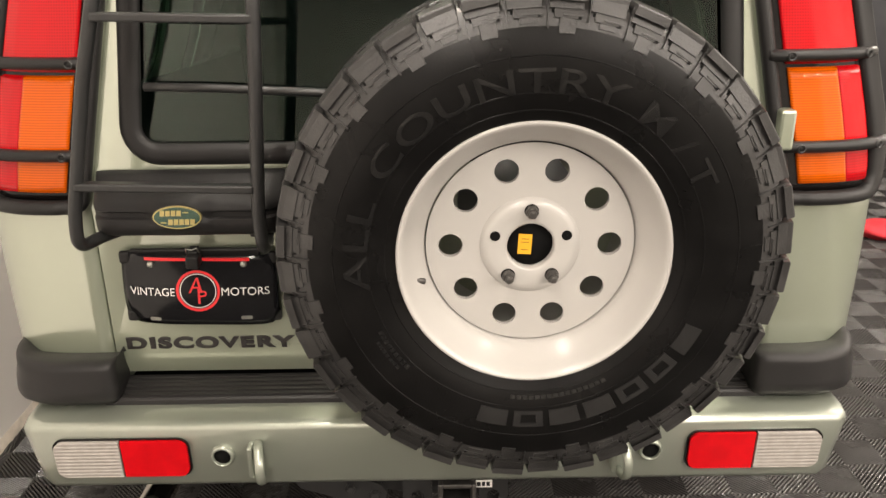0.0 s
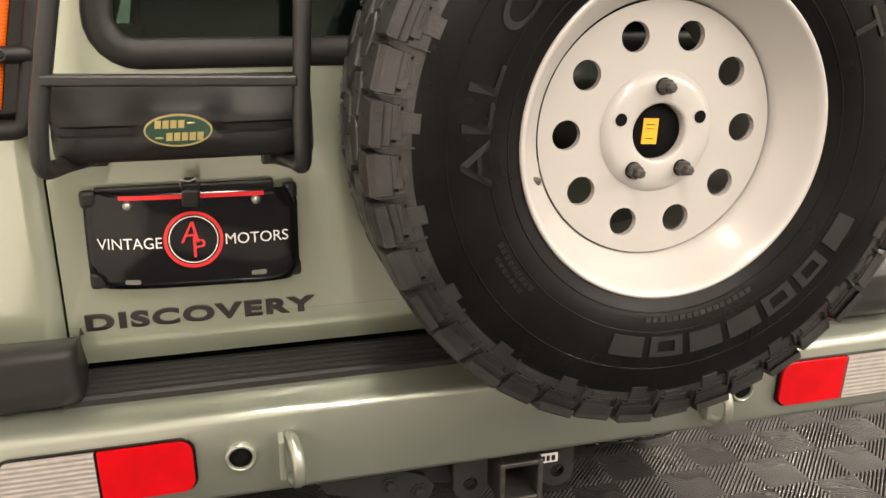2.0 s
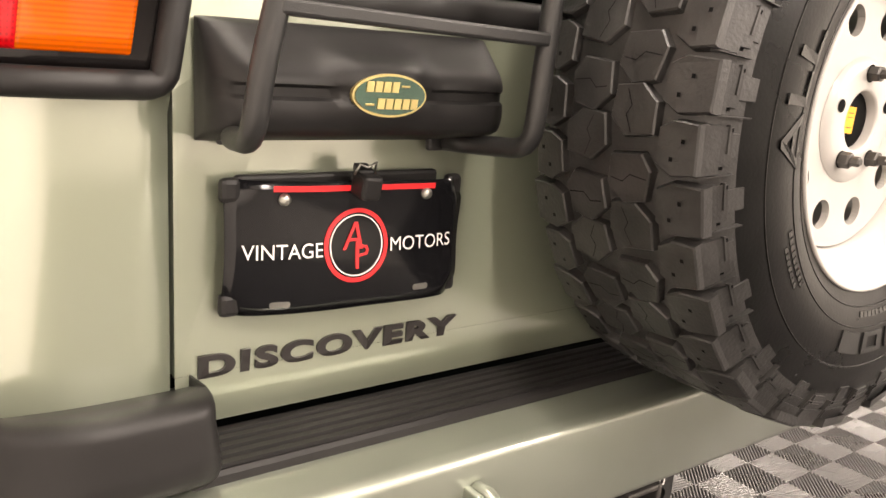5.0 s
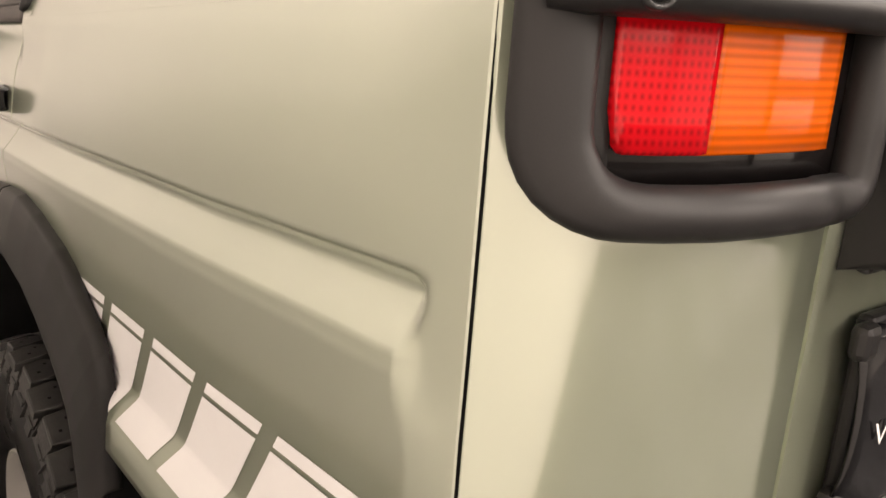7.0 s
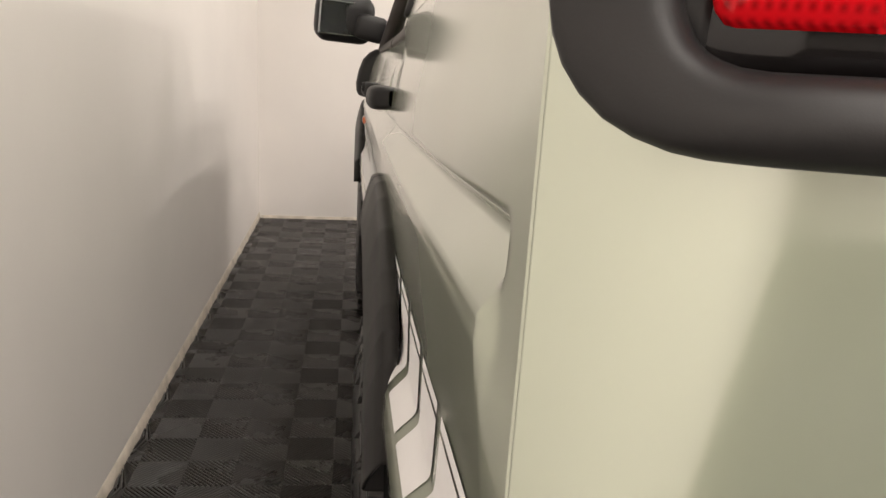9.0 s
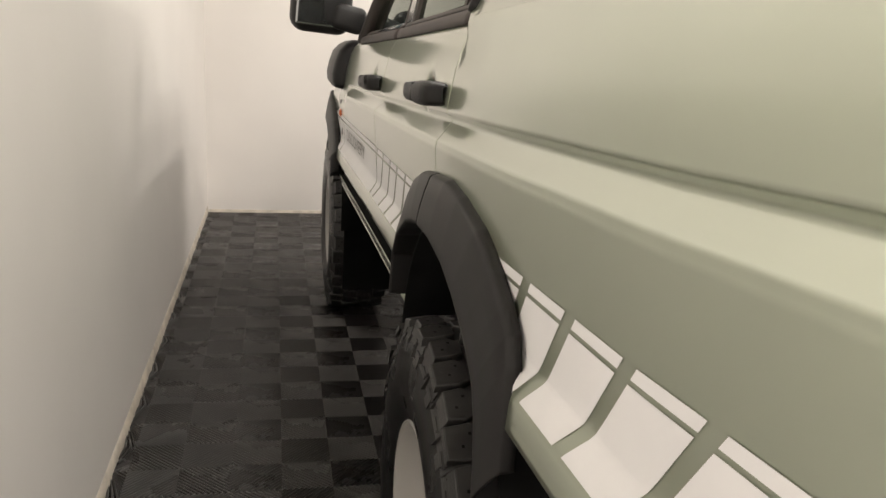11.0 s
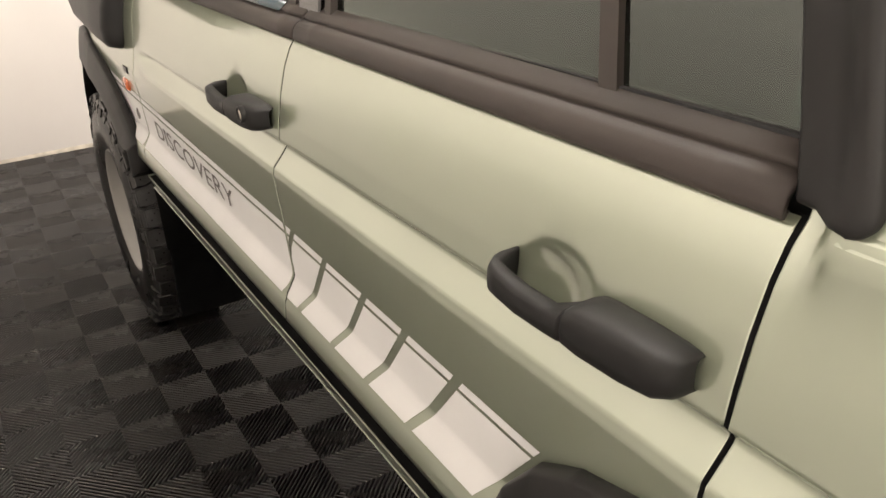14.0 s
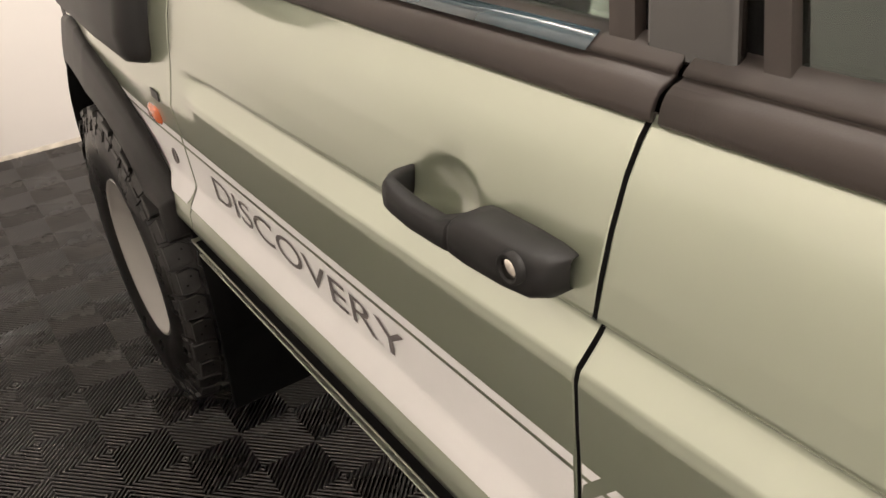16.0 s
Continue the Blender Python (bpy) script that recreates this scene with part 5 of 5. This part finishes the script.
def wheel_meshes():
    R, rim = 0.402, 0.213
    w = 0.132
    prof = [(0.198, -0.10), (0.204, -0.112), (0.214, -0.116), (0.226, -0.121), (0.236, -0.126), (0.262, -0.1325), (0.290, -0.134), (0.318, -0.131), (0.342, -0.1255), (0.364, -0.119), (0.381, -0.109), (0.388, -0.09), (0.3905, -0.04), (0.391, 0.0)]
    prof += [(r, -d) for r, d in prof[-2::-1]]
    out = {}
    radii, depths = [q[0] for q in prof[:11]], [-q[1] for q in prof[:11]]
    sidewall = lambda r: float(np.interp(r, radii + [0.398], depths + [0.1045]))
    v, f = lathe(prof, 96)
    out["tyre"] = (v, f, RUBBER, True)

    # tread: two staggered rows of cut hexagons between two rows of shoulder lugs
    verts, faces = [], []

    def block(a, pts, r0, r1, grow_=1.16):
        """A block about the angle a: pts are (across, along) of its top outline; the sides flare down."""
        n = len(pts)
        k = len(verts)
        cx = sum(p[0] for p in pts) / n
        cy = sum(p[1] for p in pts) / n
        for grow, r_ in ((0.94, r1), (1.0, r1 - 0.0018), (grow_, r0)):
            for p in pts:
                x, y = cx + (p[0] - cx) * grow, cy + (p[1] - cy) * grow
                rr = r_ - 0.30 * max(0, abs(x) - 0.085) ** 1.25
                ang = a + y / R
                verts.append((rr * math.cos(ang), x, rr * math.sin(ang)))
        faces.append(tuple(range(k, k + n)))
        for lvl in (0, 1):
            for i in range(n):
                j = (i + 1) % n
                faces.append((k + lvl * n + i, k + (lvl + 1) * n + i, k + (lvl + 1) * n + j, k + lvl * n + j))

    def side_block(s, loop, lift, into=None, slope=0.0008):
        """A raised piece of the sidewall: loop of (radius, angle)."""
        vv, ff = (verts, faces) if into is None else into
        n, k = len(loop), len(vv)
        cr, ca = sum(q[0] for q in loop) / n, sum(q[1] for q in loop) / n
        for level, h in ((1, lift), (0, -0.002)):
            for r_, a_ in loop:
                dr, da = r_ - cr, a_ - ca
                if level:
                    r_ = cr + math.copysign(max(0.0, abs(dr) - slope), dr)
                    a_ = ca + math.copysign(max(0.0, abs(da) - slope / R), da)
                x_ = s * (sidewall(r_) + h)
                vv.append((r_ * math.cos(a_), x_, r_ * math.sin(a_)))
        ff.append(tuple(range(k, k + n)))
        for i in range(n):
            j = (i + 1) % n
            ff.append((k + i, k + n + i, k + n + j, k + j))

    pitches = 40
    p = 2 * math.pi / pitches
    u = p * R
    rng = random.Random(4)
    # near-black faces on the lugs, standing for shade in slits and dimples
    pit_shade = ([], [])
    for i in range(pitches):
        a = i * p
        for s in (-1, 1):
            sh = 0.0 if s < 0 else 0.5 * p
            j = 0.07 * u * (1 if i % 2 else -1)
            tw = 0.004 * (1 if i % 2 else -1)
            hexa = [(s * 0.006, -0.40 * u + j), (s * (0.044 + tw), -0.46 * u + j), (s * 0.0615, -0.18 * u + j), (s * (0.057 - tw), 0.36 * u + j), (s * 0.024, 0.45 * u + j), (s * 0.0015, 0.14 * u + j)]
            top_ = 0.4008 - 0.0008 * rng.random()
            block(a + sh, hexa if s > 0 else hexa[::-1], 0.390, top_, 1.05)
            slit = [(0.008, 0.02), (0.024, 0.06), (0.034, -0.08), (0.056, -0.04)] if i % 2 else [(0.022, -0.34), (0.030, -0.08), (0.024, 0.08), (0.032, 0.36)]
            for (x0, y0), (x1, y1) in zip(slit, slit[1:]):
                k, wx, wy = len(pit_shade[0]), (0.0005 if abs(y1 - y0) > 0.15 else 0.0), (0.0 if abs(y1 - y0) > 0.15 else 0.0006)
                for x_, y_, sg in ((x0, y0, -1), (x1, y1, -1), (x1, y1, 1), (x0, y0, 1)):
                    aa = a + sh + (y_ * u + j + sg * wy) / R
                    pit_shade[0].append(((top_ + 0.0003) * math.cos(aa), s * (x_ + sg * wx), (top_ + 0.0003) * math.sin(aa)))
                pit_shade[1].append((k, k + 1, k + 2, k + 3))
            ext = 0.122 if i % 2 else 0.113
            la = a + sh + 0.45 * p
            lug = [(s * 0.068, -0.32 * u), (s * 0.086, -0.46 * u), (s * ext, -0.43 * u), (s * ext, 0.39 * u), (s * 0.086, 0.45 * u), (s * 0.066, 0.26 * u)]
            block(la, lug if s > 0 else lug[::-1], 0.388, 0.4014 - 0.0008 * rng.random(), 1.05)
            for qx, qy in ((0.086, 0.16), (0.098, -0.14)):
                k = len(pit_shade[0])
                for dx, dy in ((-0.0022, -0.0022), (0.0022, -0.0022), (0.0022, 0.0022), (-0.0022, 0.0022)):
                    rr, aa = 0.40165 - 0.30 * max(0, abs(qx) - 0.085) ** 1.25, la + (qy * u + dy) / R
                    pit_shade[0].append((rr * math.cos(aa), s * (qx + dx), rr * math.sin(aa)))
                pit_shade[1].append((k, k + 1, k + 2, k + 3))
            # the lug's face over the shoulder, stepping down the sidewall
            g = p * (1 if s < 0 else -1)
            foot = 0.338 if i % 2 else 0.350
            ring = lambda r0, r1, q0, q1: [(r0, la + q0 * g), (r0, la + q1 * g), (r1, la + q1 * g), (r1, la + q0 * g)]
            side_block(s, ring(0.371, 0.3975, -0.44, 0.41), 0.0060)
            side_block(s, ring(0.3585, 0.374, -0.42, 0.28), 0.0040)
            side_block(s, ring(foot, 0.361, -0.30, 0.14), 0.0026)
            side_block(s, ring(foot + 0.006, 0.392, 0.41, 0.44), 0.0068, None, 0.0003)
            side_block(s, ring(0.362, 0.3645, -0.45, 0.05), 0.0050, None, 0.0003)
            for rr, q in ((0.3665, 0.30), (0.3615, -0.36)):
                side_block(s, ring(rr - 0.0022, rr + 0.0022, q - 0.035, q + 0.035), 0.0044 if q < 0 else 0.0012, pit_shade, 0.0001)
    out["tread"] = (verts, faces, LUG, False)
    belt = [(r + (0.0008 if r > 0.385 else 0.0), d - 0.0008 * (1 if r < 0.39 else 0)) for r, d in [(0.347, -0.1235)] + [q for q in prof[:14] if q[0] > 0.35]]
    belt += [(r, -d) for r, d in belt[-2::-1]]
    v, f = lathe(belt, 96)
    out["tread_base"] = (v, f, LUG, True)
    out["siping_shade"] = (pit_shade[0], pit_shade[1], SHADOW, False)

    # rim: stepped barrel and dish
    rp = [(0.212, -0.110), (0.2138, -0.116), (0.2125, -0.1190), (0.2095, -0.1192), (0.2060, -0.1165), (0.2025, -0.110), (0.197, -0.099), (0.1895, -0.086), (0.181, -0.0745), (0.1745, -0.067), (0.171, -0.060), (0.1695, -0.052), (0.1685, -0.044)]
    v, f = lathe(rp + [(0.166, 0.08), (0.19, 0.10), (0.205, 0.112)], 96)
    out["rim"] = (v, f, WHITE, True)
    # disc with ten round holes, slightly domed
    bm = bmesh.new()

    def loop(cx, cz, r, n):
        vs = [bm.verts.new((cx + r * math.cos(2 * math.pi * i / n), 0, cz + r * math.sin(2 * math.pi * i / n))) for i in range(n)]
        return [bm.edges.new((vs[i], vs[(i + 1) % n])) for i in range(n)]
    edges = loop(0, 0, 0.1675, 96)
    holes = []
    for k in range(10):
        a = radians(36 * k)
        holes.append(loop(0.128 * math.cos(a), 0.128 * math.sin(a), 0.0195, 24))
    edges += [e for h in holes for e in h]
    edges += loop(0, 0, 0.080, 64)
    bmesh.ops.triangle_fill(bm, use_beauty=True, use_dissolve=False, edges=edges)
    for vv in bm.verts:
        vv.co.y = -0.056
    for h in holes:
        ex = bmesh.ops.extrude_edge_only(bm, edges=h)
        for vv in [g for g in ex["geom"] if isinstance(g, bmesh.types.BMVert)]:
            vv.co.y += 0.010
    bmesh.ops.recalc_face_normals(bm, faces=bm.faces[:])
    me = bpy.data.meshes.new("disc")
    bm.to_mesh(me)
    bm.free()
    out["disc"] = me
    v, f = lathe([(0.0375, 0.0), (0.0375, -0.062), (0.039, -0.0645), (0.042, -0.0655), (0.066, -0.0655), (0.073, -0.0640), (0.0785, -0.0595), (0.081, -0.0565)], 64)
    out["hub_face"] = (v, f, WHITE, True)
    v, f = lathe([(0.0001, -0.052), (0.036, -0.052), (0.0376, -0.045)], 32)
    out["hub_bore"] = (v, f, SHADOW, True)
    return out


WM = wheel_meshes()
cache = {}


def wheel_mesh(key):
    if key not in cache:
        item = WM[key]
        if isinstance(item, tuple):
            me = bpy.data.meshes.new(key)
            me.from_pydata([tuple(p) for p in item[0]], [], item[1])
            me.materials.append(item[2])
            if item[3]:
                me.polygons.foreach_set("use_smooth", [True] * len(me.polygons))
        else:
            me = item
            me.materials.append(WHITE)
        if key == "tread":
            bm = bmesh.new()
            bm.from_mesh(me)
            bmesh.ops.recalc_face_normals(bm, faces=bm.faces[:])
            bm.to_mesh(me)
            bm.free()
        cache[key] = me
    return cache[key]


def wheel(name, m, label):
    """A wheel whose axle is the local y axis, its outer face towards -y."""
    w = new(name, wheel_mesh("rim"))
    hang(w, car)
    w.matrix_basis = m
    w["label"] = label
    for key in ("tyre", "tread_base", "tread", "siping_shade", "disc", "hub_face", "hub_bore"):
        o = new(key, wheel_mesh(key))
        o.parent = w
        if key == "tyre":
            o["label"] = "black mud-terrain tyre"
        if key == "siping_shade":
            tagged(o, kind="stuff")
    return w


def local(name, v, f, mat, parent, m, smooth=True, label=""):
    o = mesh(name, v, f, mat, None, label, smooth)
    o.parent = parent
    o.matrix_basis = m
    return o


spare = wheel("spare_wheel", pose(0.170, -0.188, 1.306), "white steel spare wheel with ten holes and mud-terrain tyre")
REAR = wheel("rear_wheel", pose(XC - 0.785, HUB1, HUBZ, 0, 13, -90) @ Matrix.Scale(1.04, 4), "white steel wheel with mud-terrain tyre")
wheel("front_wheel", pose(XC - 0.775, HUB2, HUBZ, 0, 41, -90) @ Matrix.Scale(1.04, 4), "white steel wheel with mud-terrain tyre")
wheel("rear_wheel", pose(XC + 0.785, HUB1, HUBZ, 0, 70, 90) @ Matrix.Scale(1.04, 4), "white steel wheel with mud-terrain tyre")
wheel("front_wheel", pose(XC + 0.785, HUB2, HUBZ, 0, 20, 90) @ Matrix.Scale(1.04, 4), "white steel wheel with mud-terrain tyre")
# spare: nuts, empty stud holes, valve, sticker
for k in range(5):
    a = radians(90 + 72 * k)
    px, pz = 0.060 * math.cos(a), 0.060 * math.sin(a)
    if k in (0, 2, 3):
        v, f = lathe([(0.0105, -0.0655), (0.0105, -0.078), (0.009, -0.080), (0.0065, -0.080), (0.0065, -0.090), (0.0045, -0.092), (0.0001, -0.092)], 6)
        local("wheel_nut", v, f, DARKSTEEL, spare, pose(px, 0, pz, 0, 20 * k, 0), False, "grey steel wheel nut")
        v, f = lathe([(0.0115, -0.0662), (0.0001, -0.0662)], 16)
        local("nut_seat", v, f, SHADOW, spare, pose(px, 0, pz))
    else:
        # near-black disc laid on the hub, standing for a shaded stud hole
        v, f = lathe([(0.0085, -0.0662), (0.0001, -0.0660)], 16)
        local("stud_hole_shade", v, f, SHADOW, spare, pose(px, 0, pz))
v, f = lathe([(0.0001, -0.034), (0.004, -0.034), (0.0045, -0.022), (0.0055, -0.020), (0.0055, 0.0)], 10)
local("valve", v, f, DARKSTEEL, spare, pose(-0.171, -0.072, -0.055, -20, 0, -60), True, "rubber tyre valve")
sticker = box("sticker", (-0.011, -0.0005, -0.017), (0.011, 0.0005, 0.017), STICKER, None, 0.0, "yellow warning sticker")
sticker.parent = spare
sticker.matrix_basis = pose(-0.008, -0.0535, 0.0, 0, 3, 0)
for k, (z0, z1) in enumerate(((0.0085, 0.0095), (0.003, 0.0038), (-0.010, -0.009))):
    o = box("sticker_bar", (-0.006, -0.0011, z0), (0.006, -0.0006, z1), PLASTIC)
    o.parent = spare
    o.matrix_basis = pose(-0.008, -0.0535, 0.0, 0, 3, 0)
# wheel mount behind the spare
v, f = lathe([(0.075, -0.045), (0.075, 0.15), (0.11, 0.165), (0.11, 0.19)], 24)
local("wheel_carrier", v, f, POWDER, spare, pose(0, 0.0, 0), True, "black spare wheel carrier")


# raised bars on the sidewall, in arcs where the maker's words stand
def arc_bars(parent, a0, a1, r0, r1, widths, depth, outline, mat=LETTER):
    total = sum(widths) + 0.25 * (len(widths) - 1)
    a = a0
    for w in widths:
        da = (a1 - a0) * w / total
        n = 4
        loop = [(r0, a + da * i / n) for i in range(n + 1)] + [(r1, a + da * (n - i) / n) for i in range(n + 1)]
        mid = (r0 + r1) / 2
        hr, ha = (r1 - r0) * 0.22, da * 0.24
        hole = [(r0 + hr, a + ha), (r0 + hr, a + da - ha), (r1 - hr, a + da - ha), (r1 - hr, a + ha)]

        def put(u, v, d):
            base = lerp1(u, [0.214, 0.226, 0.236, 0.262, 0.290, 0.318, 0.342], [-0.116, -0.121, -0.126, -0.1325, -0.134, -0.131, -0.124])
            return (u * math.cos(v), base - depth + d, u * math.sin(v))
        o = slab("sidewall_bar", loop, [hole] if outline else [], put, depth + 0.001, mat, None)
        o.parent = parent
        a += da * (1 + 0.25 / w) if w else da


def side_x(r):
    return lerp1(r, [0.214, 0.226, 0.236, 0.262, 0.290, 0.318, 0.342], [-0.116, -0.121, -0.126, -0.1325, -0.134, -0.131, -0.1255])


for text, a0, a1 in (("ALL", 190, 158), ("COUNTRY", 150, 64), ("M / T", 57, 25)):
    o = word(text, 0, 1, 0.256, 0.293, lambda a, b, d: (b * math.cos(radians(a0 + (a1 - a0) * a)), side_x(b) + d, b * math.sin(radians(a0 + (a1 - a0) * a))), LETTER, None, 0.008, 0.0022, "raised black sidewall lettering")
    o.parent = spare
for wh in (spare, REAR):
    arc_bars(wh, radians(-24), radians(-34), 0.262, 0.290, [1], 0.002, False, LETTERLIT)
    for k, hollow in enumerate((True, True, False, False, True, False)):
        a0 = -37 - 12.2 * k
        arc_bars(wh, radians(a0), radians(a0 - 10), 0.262, 0.290, [1], 0.002, hollow, LETTERLIT)
arc_bars(spare, radians(205), radians(222), 0.262, 0.270, [1] * 9, 0.001, False)
arc_bars(spare, radians(208), radians(220), 0.275, 0.281, [1] * 7, 0.001, False)
arc_bars(spare, radians(262), radians(300), 0.236, 0.243, [1] * 16, 0.001, False)
for r in (0.231, 0.2565, 0.3085):
    ring_ = [(r * math.cos(2 * math.pi * i / 96), lerp1(r, [0.214, 0.226, 0.236, 0.262, 0.290, 0.318, 0.342], [-0.116, -0.121, -0.126, -0.1325, -0.134, -0.131, -0.1255]), r * math.sin(2 * math.pi * i / 96)) for i in range(96)]
    o = tube("sidewall_ring", ring_, 0.0011, RUBBER, None, "", 6, True)
    o.parent = spare

# ---- far side of the showroom ----
cart = thing("tool_trolley", 3.6, 3.4, 0, "dark tool trolley standing on the tiled floor", "trolley")
box("cabinet", (3.2, 3.2, 0.12), (4.0, 3.8, 0.95), DARKWALL, cart, 0.02)
for sx in (3.28, 3.92):
    for sy in (3.28, 3.72):
        v, f = lathe([(0.0001, -0.02), (0.055, -0.02), (0.06, 0.0), (0.055, 0.02), (0.0001, 0.02)], 16)
        mesh("castor", v, f, RUBBER, cart, "", True, Matrix.Translation((sx, sy, 0.06)))
for z in (0.3, 0.5, 0.7):
    box("drawer", (3.19, 3.24, z), (3.2, 3.76, z + 0.16), PLASTIC, cart, 0.004)
rag = thing("cloth", 2.9, 3.3, 0, "crumpled red cloth lying on the tiled floor", "cloth")
bm = bmesh.new()
bmesh.ops.create_icosphere(bm, subdivisions=3, radius=0.16)
for vv in bm.verts:
    k = 1 + 0.35 * noise.noise(vv.co * 9)
    vv.co = Vector((vv.co.x * k * 1.3, vv.co.y * k, max(0.0, vv.co.z * 0.4 * k + 0.03)))
bm.transform(pose(2.9, 3.3, 0.0))
part("fold", bm, REDCLOTH, rag, "", True)
banner = thing("display_stand", 4.3, 4.6, 0, "black fabric display stand with thin metal legs", "stand")
box("panel", (3.9, 4.58, 0.5), (4.9, 4.62, 2.1), DARKWALL, banner, 0.01)
for sx in (3.95, 4.85):
    tube("leg", [(sx, 4.6, 0), (sx, 4.6, 0.55)], 0.012, STEEL, banner)
    box("foot", (sx - 0.03, 4.45, 0), (sx + 0.03, 4.75, 0.012), STEEL, banner, 0.003)

# ---- floor tiles with diagonal ribs ----
S = 0.1524
T = 2 * S


def tile_mesh():
    verts, faces = [], []
    pitch, top, depth, soft = 0.01135, 0.0029, 0.010, 0.0019

    def add(flat, full):
        k, n = len(verts), len(full)
        rings = [(flat, 0.0), (full, -0.0015), (full, -depth)] if len(flat) == n else [(full, 0.0), (full, -depth)]
        for loop, z in rings:
            verts.extend((x, y, z) for x, y in loop)
        faces.append(tuple(range(k, k + n)))
        for r in range(len(rings) - 1):
            for i in range(n):
                j = (i + 1) % n
                faces.append((k + r * n + i, k + (r + 1) * n + i, k + (r + 1) * n + j, k + r * n + j))

    r2 = math.sqrt(0.5)
    for i in (0, 1):
        for j in (0, 1):
            sq = [(i * S, j * S), ((i + 1) * S, j * S), ((i + 1) * S, (j + 1) * S), (i * S, (j + 1) * S)]
            sg = 1 if (i + j) % 2 == 0 else -1
            # ribs run across the line from the ring's middle, the corner (S, S), outwards
            ax, ay = r2, r2 * sg
            off0 = ax * S + ay * S
            for k in range(-20, 21):
                d = off0 + (k + 0.5) * pitch
                poly = cut(cut(sq, ax, ay, d + top), -ax, -ay, -(d - top))
                crown = cut(cut(sq, ax, ay, d + top - soft), -ax, -ay, -(d - top + soft))
                if len(poly) >= 3:
                    add(crown, poly)
    me = bpy.data.meshes.new("tile")
    me.from_pydata(verts, [], faces)
    me.materials.append(TILE)
    return me


TX, TY = -0.964 - S, 2.777 - S
# sheet under the ribs, with the groove shade put into its colour
tiles = structure(box("floor", (WX, -7.0, -0.014), (5.45, WY, -0.0098), TILESHADE))
base_tile = tile_mesh()
near, rest = [], []
x = TX - 3 * T
while x < 5.3:
    y = TY - 32 * T
    while y < WY:
        if x + T > WX and y + T > -6.9:
            mid = (x + T / 2, y + T / 2)
            inside = x >= WX - 0.001 and x + T <= 5.45 and y + T <= WY
            near_it = (mid[0] < -0.1 and mid[1] > 0.2) or (0.3 < mid[0] < 3.2 and -0.4 < mid[1] < 3.4)
            (near if near_it and inside and len(near) < 300 else rest).append((x, y))
        y += T
    x += T
for x, y in near:
    o = new("tile", base_tile)
    o.parent = tiles
    o.location = (x, y, 0.0)
vv, ff = [], []
src_v = [tuple(q.co) for q in base_tile.vertices]
src_f = [tuple(q.vertices) for q in base_tile.polygons]
for x, y in rest:
    k = len(vv)
    vv += [(min(max(a + x, WX), 5.45), min(b + y, WY), c) for a, b, c in src_v]
    ff += [tuple(i + k for i in q) for q in src_f]
o = mesh("tile_field", vv, ff, TILE)
tagged(o, "black ribbed interlocking floor tiles", "floor tiles", kind="stuff")
